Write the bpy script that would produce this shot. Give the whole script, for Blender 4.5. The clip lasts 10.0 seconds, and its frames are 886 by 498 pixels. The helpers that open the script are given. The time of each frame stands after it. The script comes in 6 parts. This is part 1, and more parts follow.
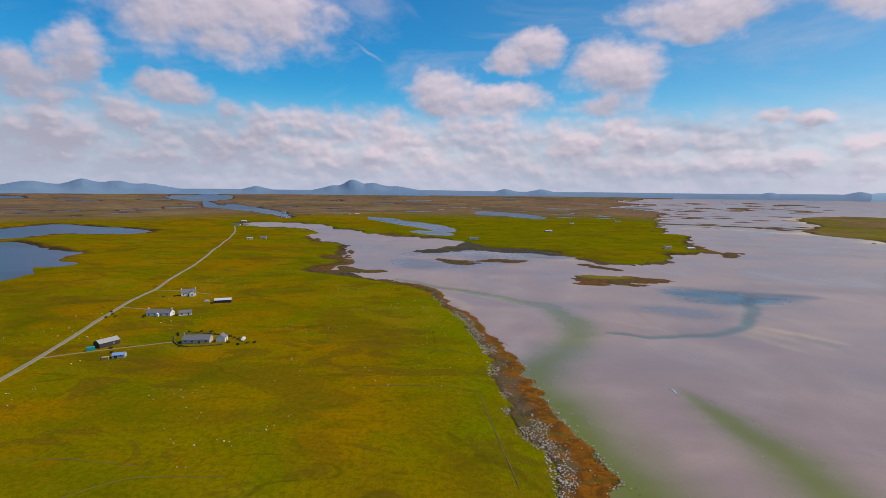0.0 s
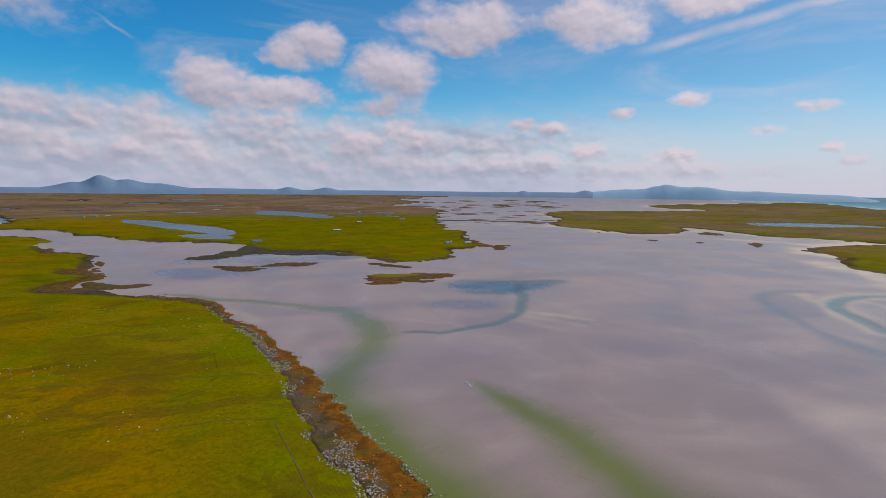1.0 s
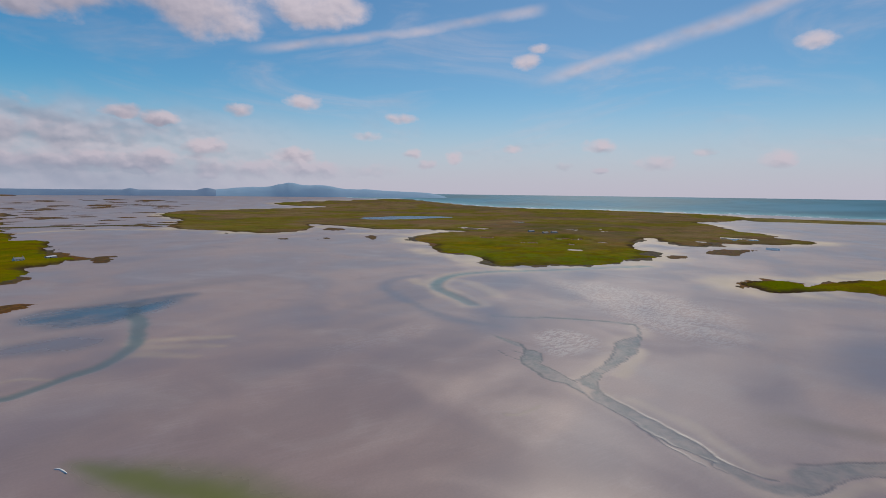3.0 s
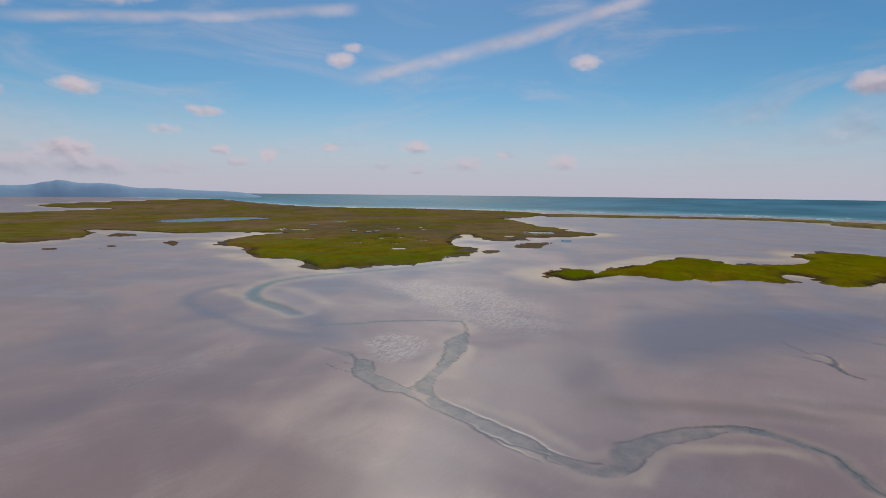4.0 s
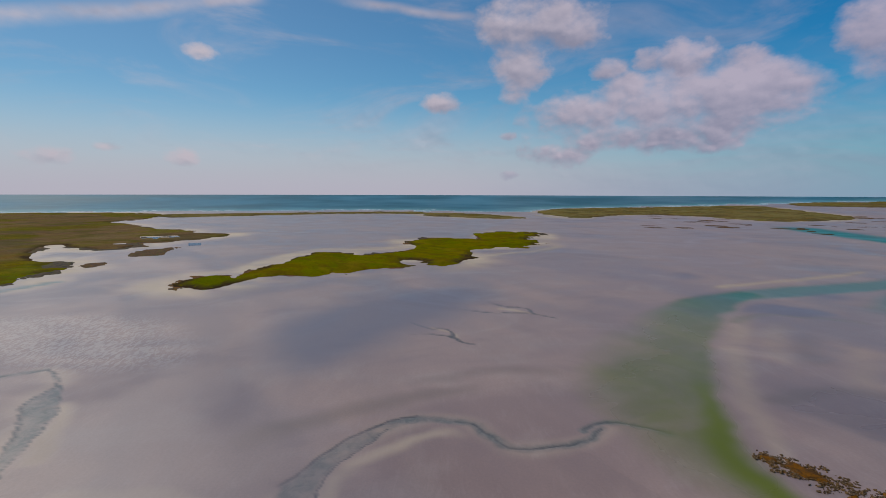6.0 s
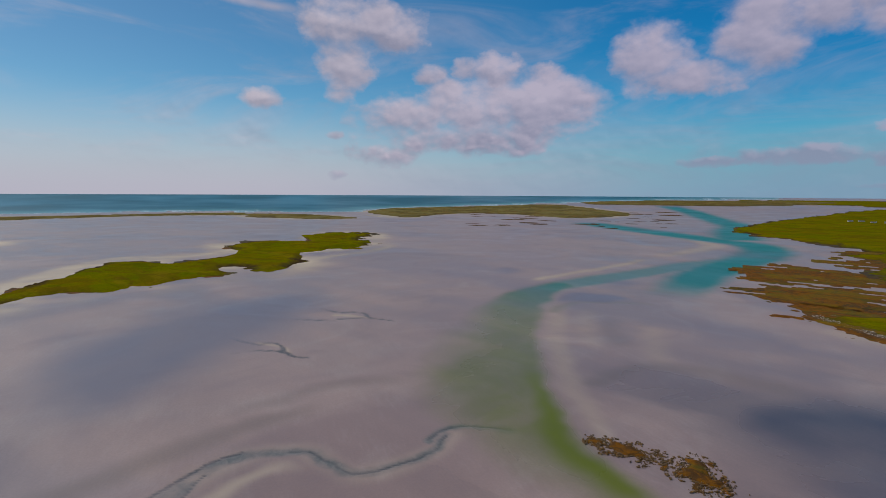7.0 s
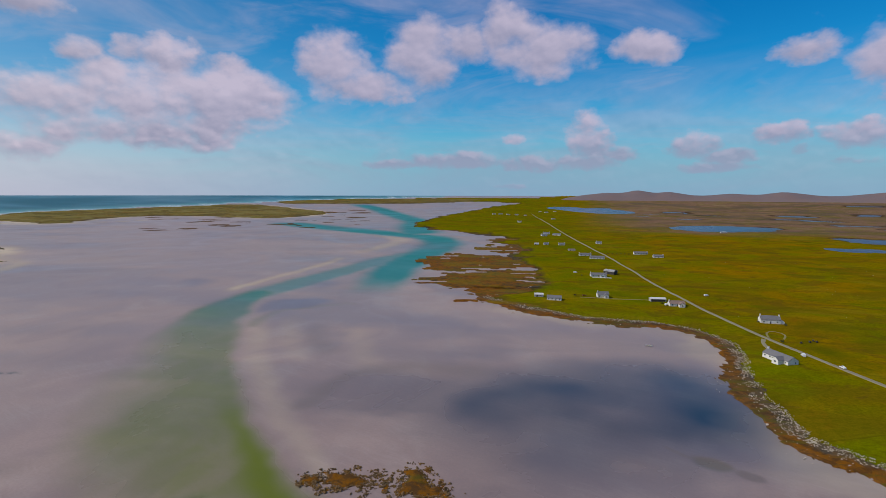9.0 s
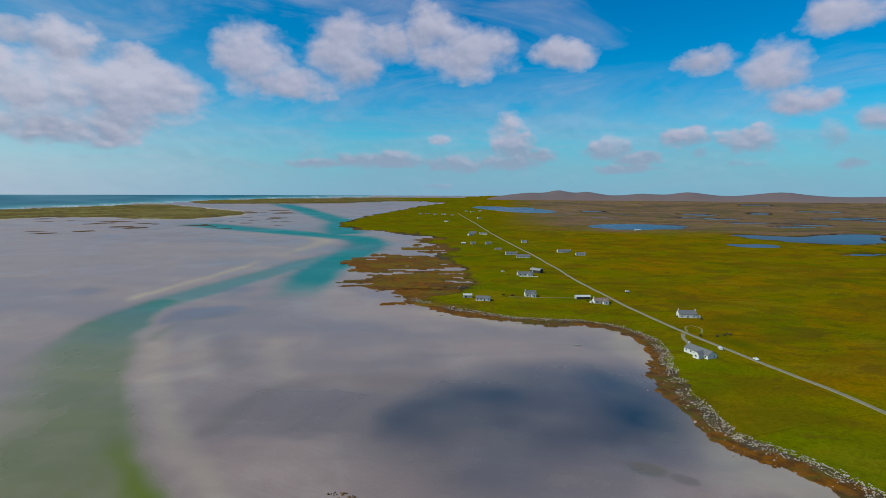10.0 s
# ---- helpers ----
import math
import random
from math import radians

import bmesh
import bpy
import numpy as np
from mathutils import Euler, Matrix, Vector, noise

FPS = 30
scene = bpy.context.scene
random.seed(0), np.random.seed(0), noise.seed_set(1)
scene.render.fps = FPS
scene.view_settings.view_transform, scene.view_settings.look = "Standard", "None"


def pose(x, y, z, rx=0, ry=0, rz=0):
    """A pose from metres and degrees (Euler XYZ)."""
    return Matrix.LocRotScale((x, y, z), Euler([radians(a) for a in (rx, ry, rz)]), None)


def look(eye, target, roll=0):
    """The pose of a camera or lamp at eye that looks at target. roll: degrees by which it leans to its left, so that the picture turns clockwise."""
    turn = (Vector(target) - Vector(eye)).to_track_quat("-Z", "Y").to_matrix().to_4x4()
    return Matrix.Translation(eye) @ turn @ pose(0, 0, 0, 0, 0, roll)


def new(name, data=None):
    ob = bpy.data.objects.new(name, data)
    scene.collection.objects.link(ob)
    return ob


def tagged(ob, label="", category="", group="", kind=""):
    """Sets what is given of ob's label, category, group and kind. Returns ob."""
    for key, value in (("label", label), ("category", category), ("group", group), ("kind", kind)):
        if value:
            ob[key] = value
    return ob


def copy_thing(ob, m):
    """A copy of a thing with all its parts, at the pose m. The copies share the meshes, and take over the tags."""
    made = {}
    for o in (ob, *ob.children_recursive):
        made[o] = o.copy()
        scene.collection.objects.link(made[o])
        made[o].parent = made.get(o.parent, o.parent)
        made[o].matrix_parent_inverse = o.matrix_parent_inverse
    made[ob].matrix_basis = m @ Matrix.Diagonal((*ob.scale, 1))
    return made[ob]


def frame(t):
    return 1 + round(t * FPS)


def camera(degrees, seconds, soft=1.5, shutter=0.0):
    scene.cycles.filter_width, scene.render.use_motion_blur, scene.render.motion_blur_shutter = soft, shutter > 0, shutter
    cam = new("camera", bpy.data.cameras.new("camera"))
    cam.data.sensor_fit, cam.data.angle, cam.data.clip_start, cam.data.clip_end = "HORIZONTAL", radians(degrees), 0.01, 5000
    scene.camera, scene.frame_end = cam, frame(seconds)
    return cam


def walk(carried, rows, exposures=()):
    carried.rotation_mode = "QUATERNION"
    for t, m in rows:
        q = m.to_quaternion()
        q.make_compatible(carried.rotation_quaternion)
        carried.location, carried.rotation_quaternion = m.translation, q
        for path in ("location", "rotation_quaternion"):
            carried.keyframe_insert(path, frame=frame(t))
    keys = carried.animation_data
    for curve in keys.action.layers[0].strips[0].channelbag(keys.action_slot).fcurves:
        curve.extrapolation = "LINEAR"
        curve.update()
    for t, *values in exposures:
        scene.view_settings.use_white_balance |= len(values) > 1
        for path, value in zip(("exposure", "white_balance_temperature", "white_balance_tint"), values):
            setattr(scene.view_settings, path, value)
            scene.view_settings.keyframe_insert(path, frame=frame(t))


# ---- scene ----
cam = camera(82.5, 10.0, soft=0.8)
# seconds, x, y, z, heading (clockwise from +y), pitch, lean
PATH = [(0, -53.97, -60.31, 106.04, -5.87, -6.63, 0.54),
        (0.5, -55.94, -51.19, 106.69, 6.83, -6.61, 0.51),
        (1, -55.75, -44.05, 108.27, 18.01, -6.62, 0.63),
        (1.5, -54.45, -37.43, 109.3, 28.06, -6.56, 0.66),
        (2, -50.38, -29.06, 109.81, 38.55, -6.54, 0.66),
        (2.5, -46.51, -21.76, 110.79, 48.46, -6.51, 0.69),
        (4, -19.06, -3.66, 111.32, 78.65, -6.32, 0.61),
        (4.5, -9.78, -1.14, 110.81, 88.03, -6.33, 0.57),
        (5, 0.0, 0.0, 111.0, 97.94, -6.37, 0.44),
        (5.5, 10.11, -1.86, 110.86, 108.12, -6.3, 0.28),
        (6, 19.58, -4.84, 111.09, 118.71, -6.34, 0.17),
        (7.5, 42.4, -21.73, 111.6, 146.55, -6.26, 0.33),
        (8, 47.13, -29.02, 112.5, 155.48, -6.28, 0.21),
        (8.5, 49.61, -36.21, 112.58, 164.83, -6.26, 0.09),
        (9, 51.14, -46.21, 111.57, 171.18, -6.27, 0.15),
        (9.5, 52.24, -56.16, 110.96, 175.42, -6.27, 0.18),
        (10, 52.19, -65.62, 110.65, 179.45, -6.28, 0.23)]
walk(cam, [(t, pose(x, y, z, 90 + p, 0, -h) @ pose(0, 0, 0, 0, 0, r)) for t, x, y, z, h, p, r in PATH],
     [(0, 0.14, 6600, 11), (0.5, 0.08, 6600, 11), (1, 0.0, 6500, 10), (2, -0.18, 6500, 10), (4, -0.29, 6500, 10), (5, -0.35, 6500, 11), (6, -0.41, 6500, 10), (7.5, -0.28, 6400, 9), (8.5, -0.12, 6400, 9),
      (9.5, -0.08, 6550, 11), (9.8, -0.06, 6250, -1), (10, -0.06, 6080, -5)])

# ---------------------------------------------------------------- plan, drawn at 1.5 m to the unit
UNIT = 1.5
NORTH_COAST = [(1837,2616), (1228,2805), (717,2740), (527,2532), (658,2336), (402,2172), (519,1999), (542,1742), (425,1451), (362,1246), (296,1069),
    (295,959), (246,882), (286,823), (272,762), (216,685), (204,627), (228,595), (191,556), (165,551), (161,522), (128,490), (105,466), (79,474),
    (58,495), (46,541), (20,557), (-19,579), (-54,598), (-68,668), (-107,694), (-151,712)]
INLET = [(-201,741), (-258,784), (-317,847), (-349,914), (-425,963), (-502,1001), (-558,986), (-556,913), (-479,852), (-405,855), (-342,789),
    (-309,698), (-274,619), (-237,590), (-216,543), (-207,500), (-215,470), (-181,450), (-181,418), (-199,384), (-171,373), (-143,355)]
NEAR_SHORE = [(-111,337), (-89,320), (-78,303), (-68,272), (-55,237), (-44,204), (-37,175), (-33,145), (-28,114), (-22,93), (-17,72)]
BAY_SHORE = [(-72,-162), (-69,-171), (-66,-180), (-61,-185), (-54,-191), (-54,-201), (-55,-213), (-54,-224), (-59,-248), (-66,-270), (-70,-292),
    (-69,-313), (-58,-325), (-41,-334), (-15,-337), (5,-343), (25,-361), (47,-377), (60,-395)]
SOUTH_COAST = [(23,-423), (17,-460), (23,-489), (17,-522), (36,-581), (50,-629), (30,-657), (37,-758), (72,-815), (37,-898), (133,-991), (215,-1093),
    (281,-1180), (291,-1365), (295,-1793), (214,-2242), (126,-2538), (14,-2675), (197,-2794), (603,-2681), (955,-2674), (1116,-2708), (782,-2915),
    (347,-3057), (-197,-3146)]
EAST_SHORE = [(988,1803), (940,1627), (751,1398), (721,1229), (611,1060), (520,930), (524,852), (551,782), (513,745), (559,766), (544,706), (615,695),
    (696,726), (772,828), (777,776), (779,730), (753,649), (773,596), (810,576), (835,439), (749,489), (597,440), (589,373), (492,321), (506,279),
    (470,240), (434,207), (456,187), (512,122), (525,112), (581,105), (621,74), (628,113), (679,90), (685,118), (754,147), (921,141), (814,98),
    (782,70), (833,17), (873,95), (883,-28), (963,-111), (1012,-94), (1012,-54), (1107,-46), (1214,36), (1331,55), (1519,127)]
EAST_POINT = [(428,208), (435,194), (466,153), (519,119), (565,103), (606,99), (626,55), (657,85), (707,47), (776,52), (864,77), (915,-39),
    (980,-114), (1066,-56), (1130,-35), (1210,29), (1373,71), (1477,126), (1727,5)]
EAST_OUTER = [(2039,18), (2115,387), (2121,536), (2072,796), (2042,981), (2082,1165), (2154,1341), (2258,1564), (2263,1669), (2114,1733), (1809,1839),
    (1508,1868), (1492,1696), (1607,1498), (1360,1546), (1054,1639)]
ISLAND_WEST = [(468,-5), (495,-24), (497,-46), (469,-46), (492,-66), (529,-87), (577,-118), (613,-156), (633,-170), (611,-186), (585,-196),
    (579,-222), (578,-248), (622,-295)]
ISLAND_EAST = [(648,-315), (696,-323), (727,-324), (743,-363), (748,-389), (715,-403), (700,-445), (745,-489), (783,-498), (813,-561), (792,-593),
    (724,-599), (692,-581), (649,-504), (570,-465), (565,-420), (572,-385), (569,-346), (541,-342), (537,-317), (488,-302), (468,-272), (454,-248),
    (473,-235), (495,-234)]
ISLAND_SOUTH = [(506,-243), (527,-235), (520,-220), (482,-223), (465,-202), (474,-184), (463,-153), (446,-143), (471,-139), (455,-123), (454,-109),
    (477,-99), (478,-80), (464,-53), (438,-36), (437,-22), (454,-15)]
DUNE_SPIT = [(1675,23), (1735,-250), (1748,-595), (1612,-814), (1520,-732), (1370,-777), (1240,-810), (1198,-920), (1237,-970), (1506,-985),
    (1635,-928), (1698,-818), (1779,-897), (1864,-634), (1898,-273), (1955,28)]
DUNE_POINT = [(1587,-1266), (1698,-1481), (1620,-1672), (1524,-1872), (1433,-2058), (1340,-2237), (1206,-2229), (933,-2027), (747,-1875), (723,-1607),
    (770,-1411), (976,-1505), (1154,-1547), (1232,-1477), (1242,-1334), (1152,-1134), (1152,-1087), (1245,-1105), (1415,-1182)]
FAR_DUNES = [(1266,-2342), (915,-2459), (590,-2576), (342,-2758), (140,-2981), (628,-3016), (1292,-2592)]
SEA_SHORE = [(2276,1715), (2188,1363), (2073,997), (2151,544), (2174,398), (2147,-84), (2090,-300), (2014,-684), (1893,-953), (1840,-887),
    (1689,-1106), (1611,-1241), (1727,-1507), (1648,-1701), (1481,-2128), (1328,-2459), (1052,-2835), (511,-3197)]
LOCH_WEST = [(-881,606), (-849,712), (-870,819), (-867,853), (-771,797), (-633,774), (-570,704), (-609,664), (-703,665), (-676,570), (-715,587), (-691,460)]
LOCH_NEAR = [(-648,426), (-666,542), (-656,551), (-587,510), (-540,483), (-512,456), (-475,457), (-475,433), (-447,400), (-419,382), (-427,370),
    (-452,362), (-444,351), (-421,336), (-406,322), (-406,298), (-417,248)]
LOCH_B = [(-391,1278), (-319,1230), (-201,1063), (-117,905), (-90,829), (-118,800), (-190,908), (-318,1105)]
LOCH_D = [(-196,819), (-160,853), (-89,785), (-103,736), (-155,756)]
LOCH_C = [(-109,1726), (5,1645), (113,1391), (85,1221), (-2,1385), (-89,1411)]
LOCH_N1 = [(-1670,2275), (-1485,2568), (-1257,2257), (-1262,1983), (-1497,2106)]
LOCH_N2 = [(-1404,2214), (-1049,1756), (-1156,1994), (-937,1786), (-651,1407), (-510,1113), (-553,1153), (-720,1402), (-976,1635), (-1082,1680)]
LOCH_S1 = [(-291,-1222), (-374,-1318), (-466,-1301), (-539,-1220), (-455,-1121), (-345,-1081), (-284,-1110)]
LOCH_S2 = [(-468,-988), (-525,-978), (-588,-933), (-721,-1003), (-797,-1008), (-610,-790), (-528,-811), (-491,-845)]
LOCH_S3 = [(-375,-811), (-423,-805), (-459,-790), (-416,-742), (-365,-762)]
LOCH_S4 = [(-453,-678), (-523,-687), (-492,-652), (-454,-661)]
LOCH_S5 = [(-37,-2424), (-250,-2429), (-442,-2111), (-313,-1908), (-166,-2109)]
LOCH_S6 = [(-1042,-1918), (-1154,-1899), (-1046,-1790)]
LOCH_E1 = [(1029,912), (1142,910), (1256,874), (1289,719), (1112,774), (992,821)]
ISLET_A = [(24,358), (33,391), (52,392), (74,387), (99,396), (121,373), (96,357), (62,357), (35,348)]
WEED_TIP = [(219,571), (253,600), (243,550), (217,532)]
WEED_SPIT = [(-211,447), (-194,483), (-209,537), (-200,537), (-179,467), (-186,438)]
SPIT_B = [(-184,396), (-180,419), (-150,402), (-126,397), (-126,378), (-159,373)]
SPIT_C = [(-133,334), (-128,347), (-112,348), (-79,318), (-66,292), (-80,296), (-108,328)]
WEED_POINT = [(145,-598), (109,-640), (77,-635), (30,-615), (30,-545), (76,-532), (112,-520)]
FINGER_B = [(115,-458), (90,-492), (35,-525), (12,-500), (20,-445), (74,-430), (98,-438)]
FINGER_C = [(73,-403), (45,-432), (25,-422), (10,-361), (43,-362), (61,-372)]
FINGER_D = [(92,-810), (56,-890), (31,-859), (42,-795)]
FINGER_E = [(104,-699), (59,-765), (24,-710), (56,-680)]
FINGER_F = [(95,-961), (52,-1067), (14,-1002), (58,-935)]
ISLET_E1 = [(665,680), (734,734), (717,671), (694,635), (666,646)]
ISLET_E2 = [(503,616), (521,602), (494,580), (488,599)]
ISLET_E3 = [(614,536), (634,534), (624,508), (582,482), (571,491)]
ISLET_E4 = [(696,43), (758,32), (786,-20), (746,-8), (673,2), (693,29)]
GREEN_A = [(-115,350), (-60,313), (-29,292), (-5,274), (6,251), (10,220), (5,200), (-7,180), (-17,163), (-18,139), (-12,110), (0,70)]
GREEN_B = [(31,148), (34,134), (38,119), (43,98), (46,70), (48,40)]
BLUE_A = [(144,332), (131,300), (118,274), (98,240), (83,225), (62,212), (42,210), (22,214)]
CREEK_LOOP = [(528,80), (486,120), (431,164), (405,194), (379,211), (358,216), (332,212), (313,204), (298,193), (290,179), (278,162), (266,145)]
CREEK_L = [(209,107), (206,92), (202,84), (194,78), (188,76), (179,74), (171,67), (165,60), (163,54), (162,47), (155,38)]
CREEK_L_EAST = [(194,78), (196,71), (182,65), (179,66), (176,60), (171,52), (166,45)]
CREEK_R = [(272,44), (263,39), (248,36), (240,41), (230,45), (215,41), (205,40), (190,41), (182,43), (173,44), (167,46)]
CREEK_R_EAST = [(248,36), (221,32), (201,35), (187,38), (175,39), (166,37), (159,33)]
CREEK_R_HEAD = [(245,119), (251,102), (260,92), (266,75), (271,57), (272,44)]
CREEK_MAIN = [(161,41), (153,30), (146,19), (138,7), (130,-4), (122,-14), (121,-20), (126,-27), (136,-34), (145,-41), (151,-50), (157,-64), (157,-74),
    (151,-81), (146,-87), (140,-87), (133,-87), (128,-87), (124,-91), (121,-99), (119,-107), (120,-114), (123,-121)]
CREEK_END = [(124,-114), (127,-122), (125,-128), (119,-133), (111,-137)]
MAIN_UPPER = [(166,37), (159,33), (151,19), (142,7), (135,-3), (130,-7), (126,-14), (126,-20)]
MAIN_LOWER = [(155,38), (147,27), (142,19), (138,16), (133,7), (128,-6)]
MAIN_RIM = [(141,20), (134,11), (127,2), (124,-4)]
BEND_UPPER = [(138,-23), (142,-30), (149,-39), (156,-52), (160,-63), (159,-73)]
BEND_LOWER = [(120,-24), (126,-30), (135,-34), (142,-42), (148,-51), (155,-61)]
BEND_PALE = [(121,-29), (130,-35), (138,-45), (147,-60), (146,-75), (137,-82)]
MAIN_PALE = [(139,-26), (130,-18), (138,-9), (150,4), (157,18), (162,30)]
DELTA_PALE = [(179,34), (200,32), (229,32)]
CREEK_OUTER = [(347,238), (311,246), (283,234), (262,208), (244,176), (229,149), (222,130), (226,107)]
POOL_A = [(81,336), (97,350), (122,346), (157,337), (193,328), (147,302), (120,285), (92,294), (82,306)]
POOL_B = [(46,281), (69,291), (92,275), (99,252), (73,247), (49,267)]
CREEK_SMALL = [(275,-124), (261,-125), (253,-127), (251,-134), (246,-135), (230,-130), (225,-129), (218,-133)]
RILL_A = [(249,-112), (247,-120), (237,-130), (230,-130)]
RILL_B = [(289,-164), (267,-178), (263,-190), (256,-198), (239,-205)]
RILL_C = [(299,-194), (280,-194), (274,-202), (268,-206), (253,-199)]
BAR_RIDGE = [(124,56), (128,52), (133,50), (137,49)]
TEAL_RIBBON = [(811,-2413), (629,-2130), (480,-1790), (365,-1500), (295,-1340), (281,-1182), (228,-986)]
TEAL_MID = [(597,-1200), (457,-1085), (343,-1000), (260,-930), (185,-885), (150,-800), (148,-690), (158,-600), (158,-530), (150,-450), (146,-385)]
TEAL_BRANCH = [(160,-660), (185,-590), (197,-530), (206,-475), (220,-410), (228,-370), (234,-320)]
BIG_GREEN = [(243,-395), (244,-321), (228,-263), (211,-218), (193,-178), (170,-146), (148,-126), (120,-118), (85,-110), (58,-118), (56,-133),
    (71,-138), (86,-145), (94,-152), (105,-163), (122,-185), (145,-214), (169,-254), (188,-291), (204,-325), (216,-360), (217,-387)]
GREEN_SOFT = [(243,-395), (244,-321), (228,-263), (211,-218), (193,-178), (170,-146), (148,-126), (120,-118), (85,-110), (58,-118)]
GREEN_CORE = [(145,-199), (119,-171), (102,-150), (87,-137), (71,-130)]
POOL_REFLECTION = [(67,-203), (53,-219), (33,-233), (4,-250), (-34,-251), (-48,-224), (-41,-197), (-29,-183), (-17,-178), (1,-169), (25,-165), (49,-178)]
REEF_A = [(89,-149), (83,-152), (75,-155), (69,-153), (70,-146), (77,-146), (84,-145)]
REEF_B = [(67,-151), (65,-157), (60,-159), (54,-152), (49,-147), (53,-143), (59,-144), (65,-146)]
WET_A = [(283,-25), (340,-78), (369,-170), (344,-235), (280,-184), (239,-112), (210,-59), (218,-30)]
WET_B = [(163,223), (190,222), (205,196), (182,184), (159,198)]
WET_C = [(353,-99), (380,-121), (357,-153), (302,-167), (292,-141), (303,-110), (309,-87)]
PALE_RIM = [(196,-322), (178,-286), (158,-250), (134,-210), (112,-182), (96,-164), (84,-152)]
BROWN_A = [(169,-15), (173,-45), (174,-82), (171,-110)]
PALE_C = [(255,-372), (255,-401), (247,-458), (239,-521), (240,-600)]
TONGUE = [(411,-1048), (322,-980), (250,-865), (215,-800), (225,-712), (239,-621)]
CRESCENT = [(146,-355), (169,-342), (186,-329), (187,-313), (183,-291)]
VIOLET = [(200,-313), (209,-353), (181,-370), (159,-362), (169,-342), (189,-328)]
BANK_SHADE = [(110,-192), (104,-225), (87,-238), (54,-239)]
MARSH_A = [(-153,481), (-135,534), (-56,585), (43,634), (76,514), (26,497), (-31,443), (-75,406), (-122,403)]
MARSH_B = [(-69,668), (-23,644), (21,588), (48,518), (16,531), (-26,543), (-65,569), (-110,525), (-141,534), (-101,580)]
MARSH_C = [(-106,487), (-89,477), (-53,467), (-52,430), (-83,439)]
MARSH_D = [(-54,467), (-38,482), (-8,484), (10,485), (-10,462), (-38,464), (-51,459)]
MARSH_E = [(40,463), (55,458), (67,449), (85,428), (73,425), (52,444)]
CAUSEWAY = [(320,1130), (398,1111), (464,1074), (524,1040), (581,1009)]
CAUSE_SAND = [(294,987), (381,1007), (445,965), (492,888)]
ISLE_BEACH = [(541,-72), (589,-108), (667,-168), (651,-208), (634,-252), (652,-312)]
ISLE_TAIL = [(506,-323), (519,-370), (519,-409), (549,-480)]
SHELL_BAR = [(28,143), (29,142), (29,140), (29,138)]
ISLET_E5 = [(524,561), (541,553), (520,530), (510,540)]
ISLET_E6 = [(550,572), (564,557), (546,540), (535,550)]
ISLET_E7 = [(633,79), (654,58), (628,54), (611,69)]
GREY_A = [(320,-416), (315,-430), (297,-423), (291,-400), (298,-392)]
GREY_B = [(207,-420), (199,-436), (181,-432), (189,-409)]
EAST_SANDS = [(635,578), (712,499), (581,360), (447,266), (421,182)]
POINT_SANDS = [(1373,-1100), (1127,-1020), (1075,-1152), (1013,-1356)]
ROAD = [(-212,118), (-221,142), (-233,177), (-251,225), (-267,279), (-281,314), (-311,401), (-367,538), (-441,714), (-517,851)]
ROAD_S = [(-111,-206), (-108,-223), (-103,-245), (-98,-268), (-90,-303), (-85,-337), (-79,-381), (-76,-423), (-72,-499), (-66,-649), (-48,-885),
    (-31,-1289), (-1,-1888)]

# cloud banks: heading, height, half width, half height, in degrees
CLOUDS_NORTH = [(-28.4,17.1,10.6,4.2), (-40.8,11.7,2.5,2.8), (-44.3,6.8,3.7,3.6), (-42.1,4.3,6.2,2.7), (-33.3,9.4,3.4,1.7), (-26.1,5.5,6.1,2.8), (-13.7,5.9,6.8,2.9), (-6.3,10.8,3.7,2.6),
    (-1.9,9.4,6.8,1.8), (2.1,10.1,3.4,1.5), (10.7,9.1,3.4,1.3), (-34.1,2.6,16.1,1.3), (-1.8,6.1,6.2,2.7), (-11.3,2.9,13.5,1.6), (-37.6,6.9,3.6,2.1), (-21.5,7.1,3.5,1.7),
    (-45.5,10.3,1.5,1.6), (-19.8,3.6,7.7,1.8)]
CLOUDS_NORTH_LOW = [(4.7,14.9,2.6,2.0), (12.3,12.4,4.4,3.3), (20.4,17.2,7.4,2.2), (19.5,14.9,2.0,0.9), (8.0,5.1,6.2,2.5), (14.3,5.6,4.7,2.6), (27.4,3.0,8.4,1.4), (33.4,4.2,2.3,1.2),
    (13.3,2.4,14.5,1.2), (26.6,7.2,1.8,0.7), (30.3,6.8,1.7,0.7), (6.4,6.7,1.7,1.2), (10.5,6.6,1.2,0.9), (-8.4,5.7,2.2,1.2), (-28.7,7.6,1.3,1.4)]
CLOUDS_NORTH_EAST = [(34.0,17.3,5.4,2.6), (44.7,18.7,4.5,2.2), (1.3,14.1,2.7,1.8), (43.4,9.3,1.7,0.8), (29.4,6.7,1.6,0.8), (26.7,6.9,1.1,0.5), (37.2,8.0,1.5,0.7), (53.7,8.0,1.7,0.6),
    (50.0,6.0,1.7,0.5), (59.9,3.8,1.0,0.7), (55.1,4.2,0.9,0.6), (66.1,4.8,1.5,0.6), (76.0,4.9,1.7,0.8), (42.0,3.4,2.3,1.0), (33.1,4.1,2.3,0.9), (56.6,3.0,1.0,0.6),
    (71.8,2.9,1.1,0.5), (27.0,2.9,10.8,1.3), (39.5,2.1,12.5,1.1), (67.4,13.9,1.6,0.8), (68.6,15.0,1.3,0.5)]
